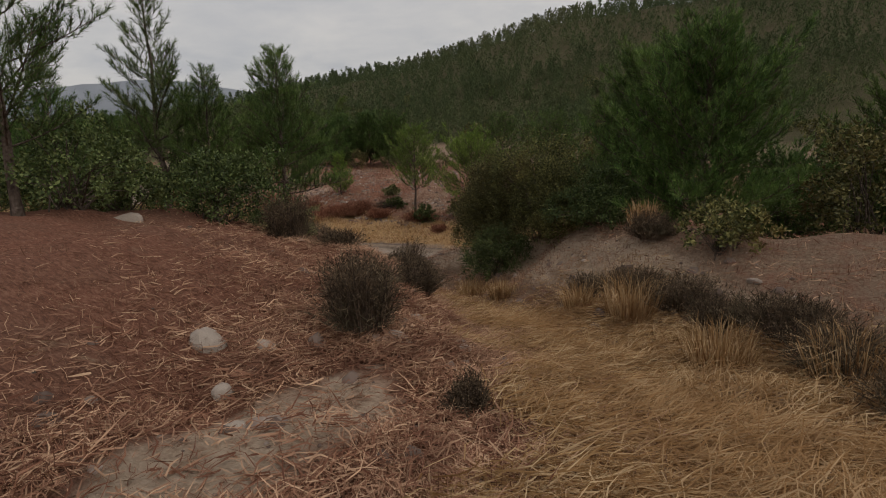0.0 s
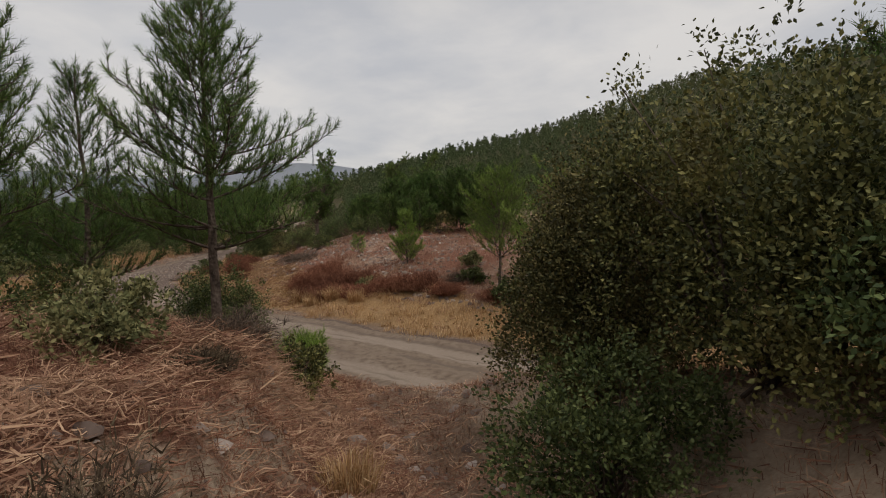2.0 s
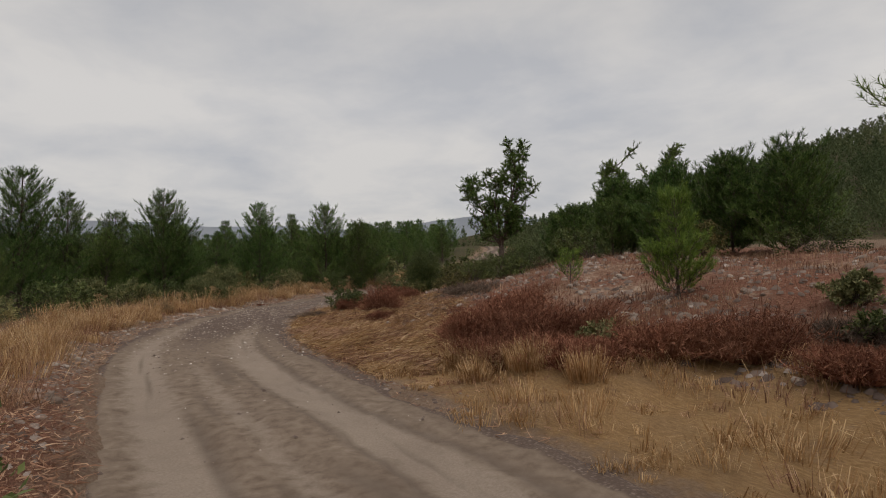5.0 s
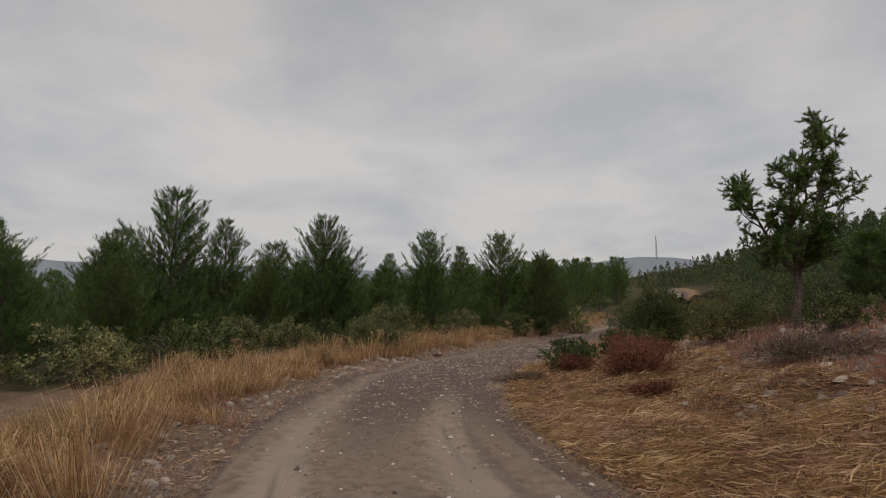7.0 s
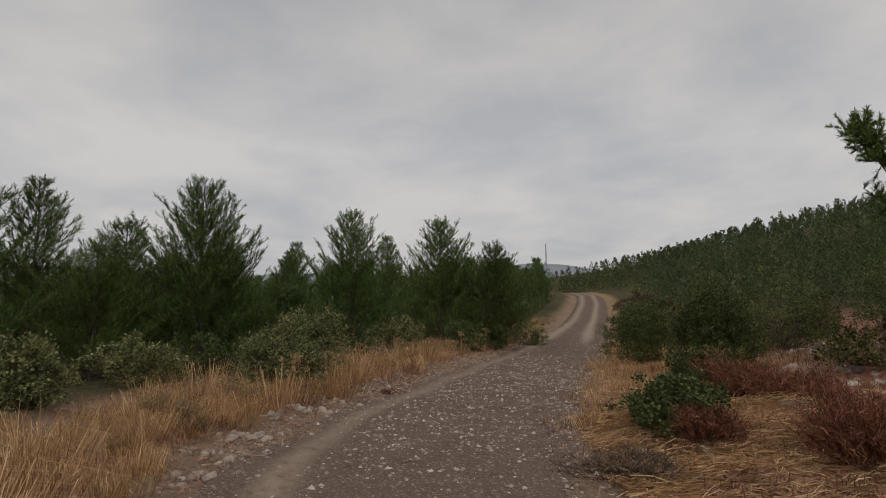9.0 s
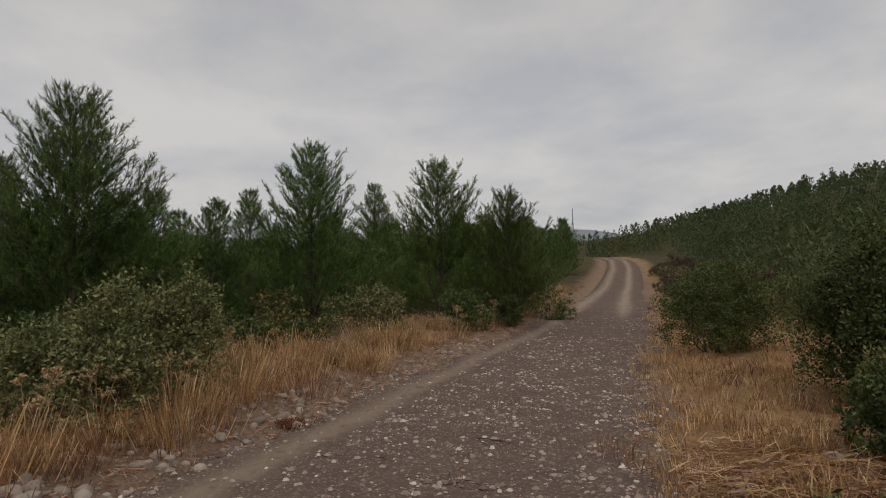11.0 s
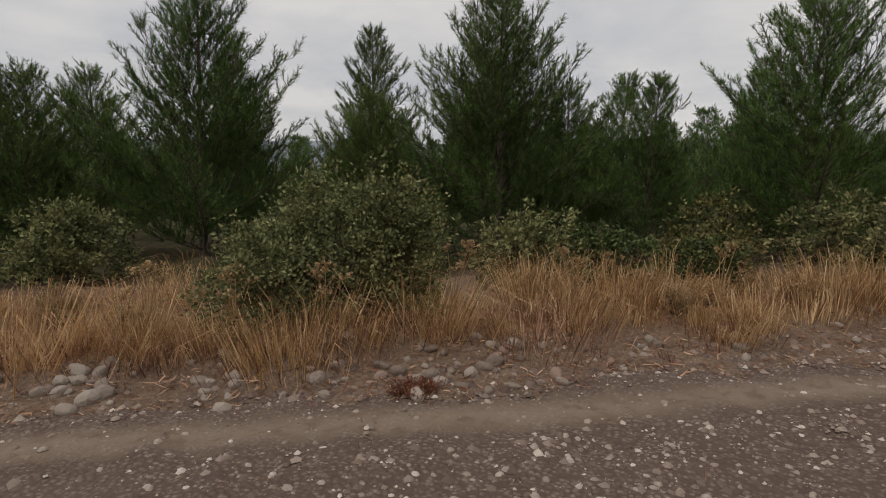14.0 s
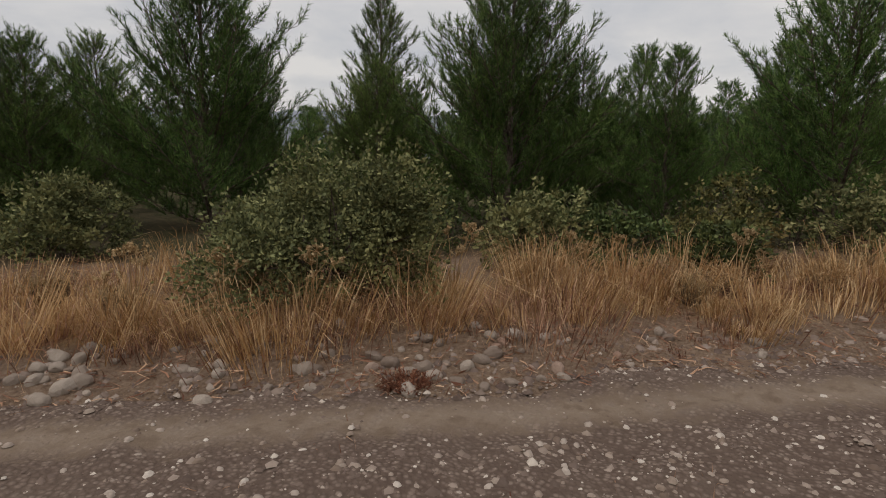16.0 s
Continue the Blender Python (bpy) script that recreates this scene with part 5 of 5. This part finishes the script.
def lay_gravel():
    rng = np.random.RandomState(55)
    n = 46000
    # chips, as small rough tetrahedral lumps
    i = np.where((LINE[:, 0] < -12) & (LINE[:, 0] > -36))[0]
    w = np.exp(-((LINE[i[:-1], 0] + 24.5) / 4.0) ** 2) + 0.18
    k = rng.choice(i[:-1], n, p=w / w.sum())
    u = rng.rand(n)
    d = np.where(rng.rand(n) < 0.7, rng.uniform(-0.75, 1.5, n), rng.normal(-1.42, 0.18, n)).clip(-1.9, 1.75)
    p = LINE[k] + (LINE[k + 1] - LINE[k]) * u[:, None]
    t = TANGENT[k]
    x, y = p[:, 0] + t[:, 1] * d, p[:, 1] - t[:, 0] * d
    rutted = np.exp(-((d + 0.94) / 0.22) ** 2) + 0.35 * np.exp(-((d - 0.62) / 0.22) ** 2)
    keep = (rng.rand(n) > rutted * 0.95) & (rng.rand(n) < 0.25 + 0.75 * smooth_step(-15, -21, x))
    x, y, d, p = x[keep], y[keep], d[keep], p[keep]
    n = len(x)
    z = np.maximum(road_surface(p[:, 0], p[:, 1], p[:, 2], d, x, y)[0], ground(x, y)) - 0.003
    s = 0.0035 + 0.007 * rng.rand(n) + 0.024 * rng.rand(n) ** 14
    base = np.array([(1, 0, 0), (0.3, 0.8, 0), (-0.8, 0.5, 0), (-0.7, -0.6, 0), (0.4, -0.8, 0), (0.1, 0.05, 0.75)])
    v = base[None] * (1 + rng.normal(0, 0.22, (n, 6, 3)))
    a = rng.uniform(0, 6.283, n)
    c, q = np.cos(a)[:, None], np.sin(a)[:, None]
    v = np.stack([v[..., 0] * c - v[..., 1] * q, v[..., 0] * q + v[..., 1] * c, v[..., 2]], -1) * s[:, None, None]
    v = v + np.stack([x, y, z], -1)[:, None]
    f = np.array([(0, 1, 5), (1, 2, 5), (2, 3, 5), (3, 4, 5), (4, 0, 5)])
    f = (np.arange(n)[:, None, None] * 6 + f[None]).reshape(-1, 3)
    tagged(mesh_object("road_gravel", v.reshape(-1, 3), f, GRAVEL), "loose grey and whitish gravel on the road", "gravel", kind="stuff")


lay_gravel()


def lay_stones():
    rng = np.random.RandomState(66)
    i = np.where((LINE[:, 0] < -14) & (LINE[:, 0] > -31))[0]

    def stone(x, y, s, parent=None, tag=None):
        ob = new("stone", ROCKS[rng.randint(6)])
        z = ground(x, y)
        ob.matrix_world = Matrix.Translation((x, y, z + s * (0.12 if s < 0.08 else -0.12))) @ Euler((rng.normal(0, 0.25), rng.normal(0, 0.25), rng.uniform(0, 6.28))).to_matrix().to_4x4() @ Matrix.Scale(s, 4)
        if parent:
            ob.parent = parent
        return ob

    heap = [k for k in i if -25.7 < LINE[k, 0] < -21.5]
    for n in range(300):
        k = rng.choice(heap if n < 150 else i)
        d = rng.normal(-1.66, 0.13)
        x, y = road_point(k, d)
        stone(x + rng.normal(0, 0.12), y + rng.normal(0, 0.12), 0.026 + 0.045 * rng.rand() ** 1.6, road)
    big = [(-6.06, 3.9, 0.2), (-2.7, 2.1, 0.15), (-2.45, 2.3, 0.1), (-1.9, 1.55, 0.09), (-2.25, 1.8, 0.07), (-1.95, 2.75, 0.09), (-6.3, 12.9, 0.1), (-16.9, 16.6, 0.1), (-20.0, 14.5, 0.12), (-21.5, 16.6, 0.16), (-22.3, 17.2, 0.2), (0.1, 5.6, 0.08)]
    for x, y, s in big:
        tagged(stone(x, y, s), "pale weathered limestone boulder half sunk in earth", "rock")
    for _ in range(230):
        x, y = rng.uniform(-24, -9), rng.uniform(14.6, 21)
        tagged(stone(x, y, 0.03 + 0.09 * rng.rand() ** 2), "pale stone lying on the stony rise", "stone", "stones on the rise")


lay_stones()


def lay_rubble():
    """Flat broken stones over the rise, and a stony berm beside the road."""
    rng = np.random.RandomState(88)
    x, y = rng.uniform(-25, -7, 26000), rng.uniform(14.0, 22, 26000)
    keep = rng.rand(26000) * (1 - 0.45 * smooth_step(-15, -18, x)) < 0.35 + 0.55 * waves(x, y, 2.3, 91)
    x, y = x[keep], y[keep]
    d, _ = road_frame(x, y)
    far = d > 3.3
    x, y = x[far], y[far]
    i = np.where((LINE[:, 0] < -12) & (LINE[:, 0] > -40))[0]
    k = rng.choice(i, 2600)
    e = np.where(rng.rand(2600) < 0.7, rng.normal(-1.55, 0.13, 2600), rng.normal(1.45, 0.12, 2600))
    x = np.concatenate([x, LINE[k, 0] + TANGENT[k, 1] * e + rng.normal(0, 0.2, 2600) * TANGENT[k, 0]])
    y = np.concatenate([y, LINE[k, 1] - TANGENT[k, 0] * e + rng.normal(0, 0.2, 2600) * TANGENT[k, 1]])
    ky = rng.uniform(1.0, 9.6, 1500)
    kx = np.interp(ky, PATH_Y, PATH_X) + rng.normal(0.3, 1.3, 1500)
    x, y = np.concatenate([kx, x]), np.concatenate([ky, y])
    n = len(x)
    s = np.where(np.arange(n) < n - 2600, 0.010 + 0.085 * rng.rand(n) ** 5, 0.012 + 0.034 * rng.rand(n) ** 2.5)
    ring = np.array([(1, 0, -0.2), (0.45, 0.85, -0.2), (-0.6, 0.75, -0.2), (-1, -0.1, -0.2), (-0.5, -0.8, -0.2), (0.5, -0.75, -0.2), (0.55, 0.1, 0.42), (-0.1, 0.45, 0.45), (-0.45, -0.25, 0.4)])
    v = ring[None] * (1 + rng.normal(0, 0.2, (n, 9, 3)))
    a = rng.uniform(0, 6.283, n)
    c, q = np.cos(a)[:, None], np.sin(a)[:, None]
    v = np.stack([v[..., 0] * c - v[..., 1] * q, v[..., 0] * q + v[..., 1] * c, v[..., 2]], -1) * s[:, None, None] + np.stack([x, y, ground(x, y)], -1)[:, None]
    f = np.array([(0, 1, 6), (1, 7, 6), (1, 2, 7), (2, 3, 8), (2, 8, 7), (3, 4, 8), (4, 5, 8), (5, 6, 8), (5, 0, 6), (6, 7, 8)])
    f = (np.arange(n)[:, None, None] * 9 + f[None]).reshape(-1, 3)
    tagged(mesh_object("rubble", v.reshape(-1, 3), f, RUBBLE), "broken pale and brown stones strewn over bare soil", "rubble", kind="stuff")


lay_rubble()


def lay_pebbles():
    """Rounded pale and brown pebbles on the crown of the road."""
    rng = np.random.RandomState(91)
    i = np.where((LINE[:, 0] < -16) & (LINE[:, 0] > -33))[0][:-1]
    w = np.exp(-((LINE[i, 0] + 24.8) / 4.0) ** 2) + 0.15
    n = 15000
    k = rng.choice(i, n, p=w / w.sum())
    p = LINE[k] + (LINE[k + 1] - LINE[k]) * rng.rand(n, 1)
    d = np.where(rng.rand(n) < 0.88, rng.uniform(-0.72, 1.55, n), rng.uniform(-1.3, -0.7, n))
    x, y = p[:, 0] + TANGENT[k, 1] * d, p[:, 1] - TANGENT[k, 0] * d
    keep = rng.rand(n) < 0.55 + 0.4 * waves(x, y, 0.9, 95)
    x, y, d, p = x[keep], y[keep], d[keep], p[keep]
    n = len(x)
    z = np.maximum(road_surface(p[:, 0], p[:, 1], p[:, 2], d, x, y)[0], ground(x, y))
    s = 0.0045 + 0.024 * rng.rand(n) ** 3.4
    a = np.arange(6) * 1.0472
    ring = np.vstack([np.stack([np.cos(a), 0.75 * np.sin(a), 0 * a], -1), np.stack([0.68 * np.cos(a + 0.3), 0.5 * np.sin(a + 0.3), 0.42 + 0 * a], -1), [[0, 0, 0.55]]])
    v = ring[None] * (1 + rng.normal(0, 0.10, (n, 13, 3)))
    t = rng.uniform(0, 6.283, n)
    c, q = np.cos(t)[:, None], np.sin(t)[:, None]
    v = np.stack([v[..., 0] * c - v[..., 1] * q, v[..., 0] * q + v[..., 1] * c, v[..., 2]], -1) * s[:, None, None] + np.stack([x, y, z - 0.1 * s], -1)[:, None]
    f = [t3 for j in range(6) for t3 in ((j, (j + 1) % 6, 6 + (j + 1) % 6), (j, 6 + (j + 1) % 6, 6 + j), (6 + j, 6 + (j + 1) % 6, 12))]
    f = (np.arange(n)[:, None, None] * 13 + np.array(f)[None]).reshape(-1, 3)
    tagged(mesh_object("road_pebbles", v.reshape(-1, 3), f, PEBBLE, smooth=True), "rounded pale and brown pebbles on the road", "pebbles", kind="stuff")


lay_pebbles()


def build_mast():
    """A slender lattice mast on the far ridge."""
    h, r = radians(52.6), 1420.0
    x, y = -math.sin(h) * r, math.cos(h) * r
    root = new("radio_mast")
    feet = [np.array([math.cos(a), math.sin(a), 0.0]) for a in (0.3, 2.4, 4.5)]
    for f0 in feet:
        v, f = tubes([([f0 * 2.2, f0 * 0.7 + [0, 0, 55]], [0.45, 0.3])], 5)
        mesh_object("leg", v, f, STEEL, root)
    braces = []
    for k in range(9):
        for a, b in ((0, 1), (1, 2), (2, 0)):
            braces.append(([feet[a] * (2.2 - 0.16 * k) + [0, 0, 6.0 * k], feet[b] * (2.05 - 0.16 * k) + [0, 0, 6.0 * k + 6]], [0.2, 0.2]))
    v, f = tubes(braces, 4)
    mesh_object("bracing", v, f, STEEL, root)
    root.location = (x, y, 118)
    tagged(root, "slender grey lattice mast standing on the far hills", "radio mast")


build_mast()
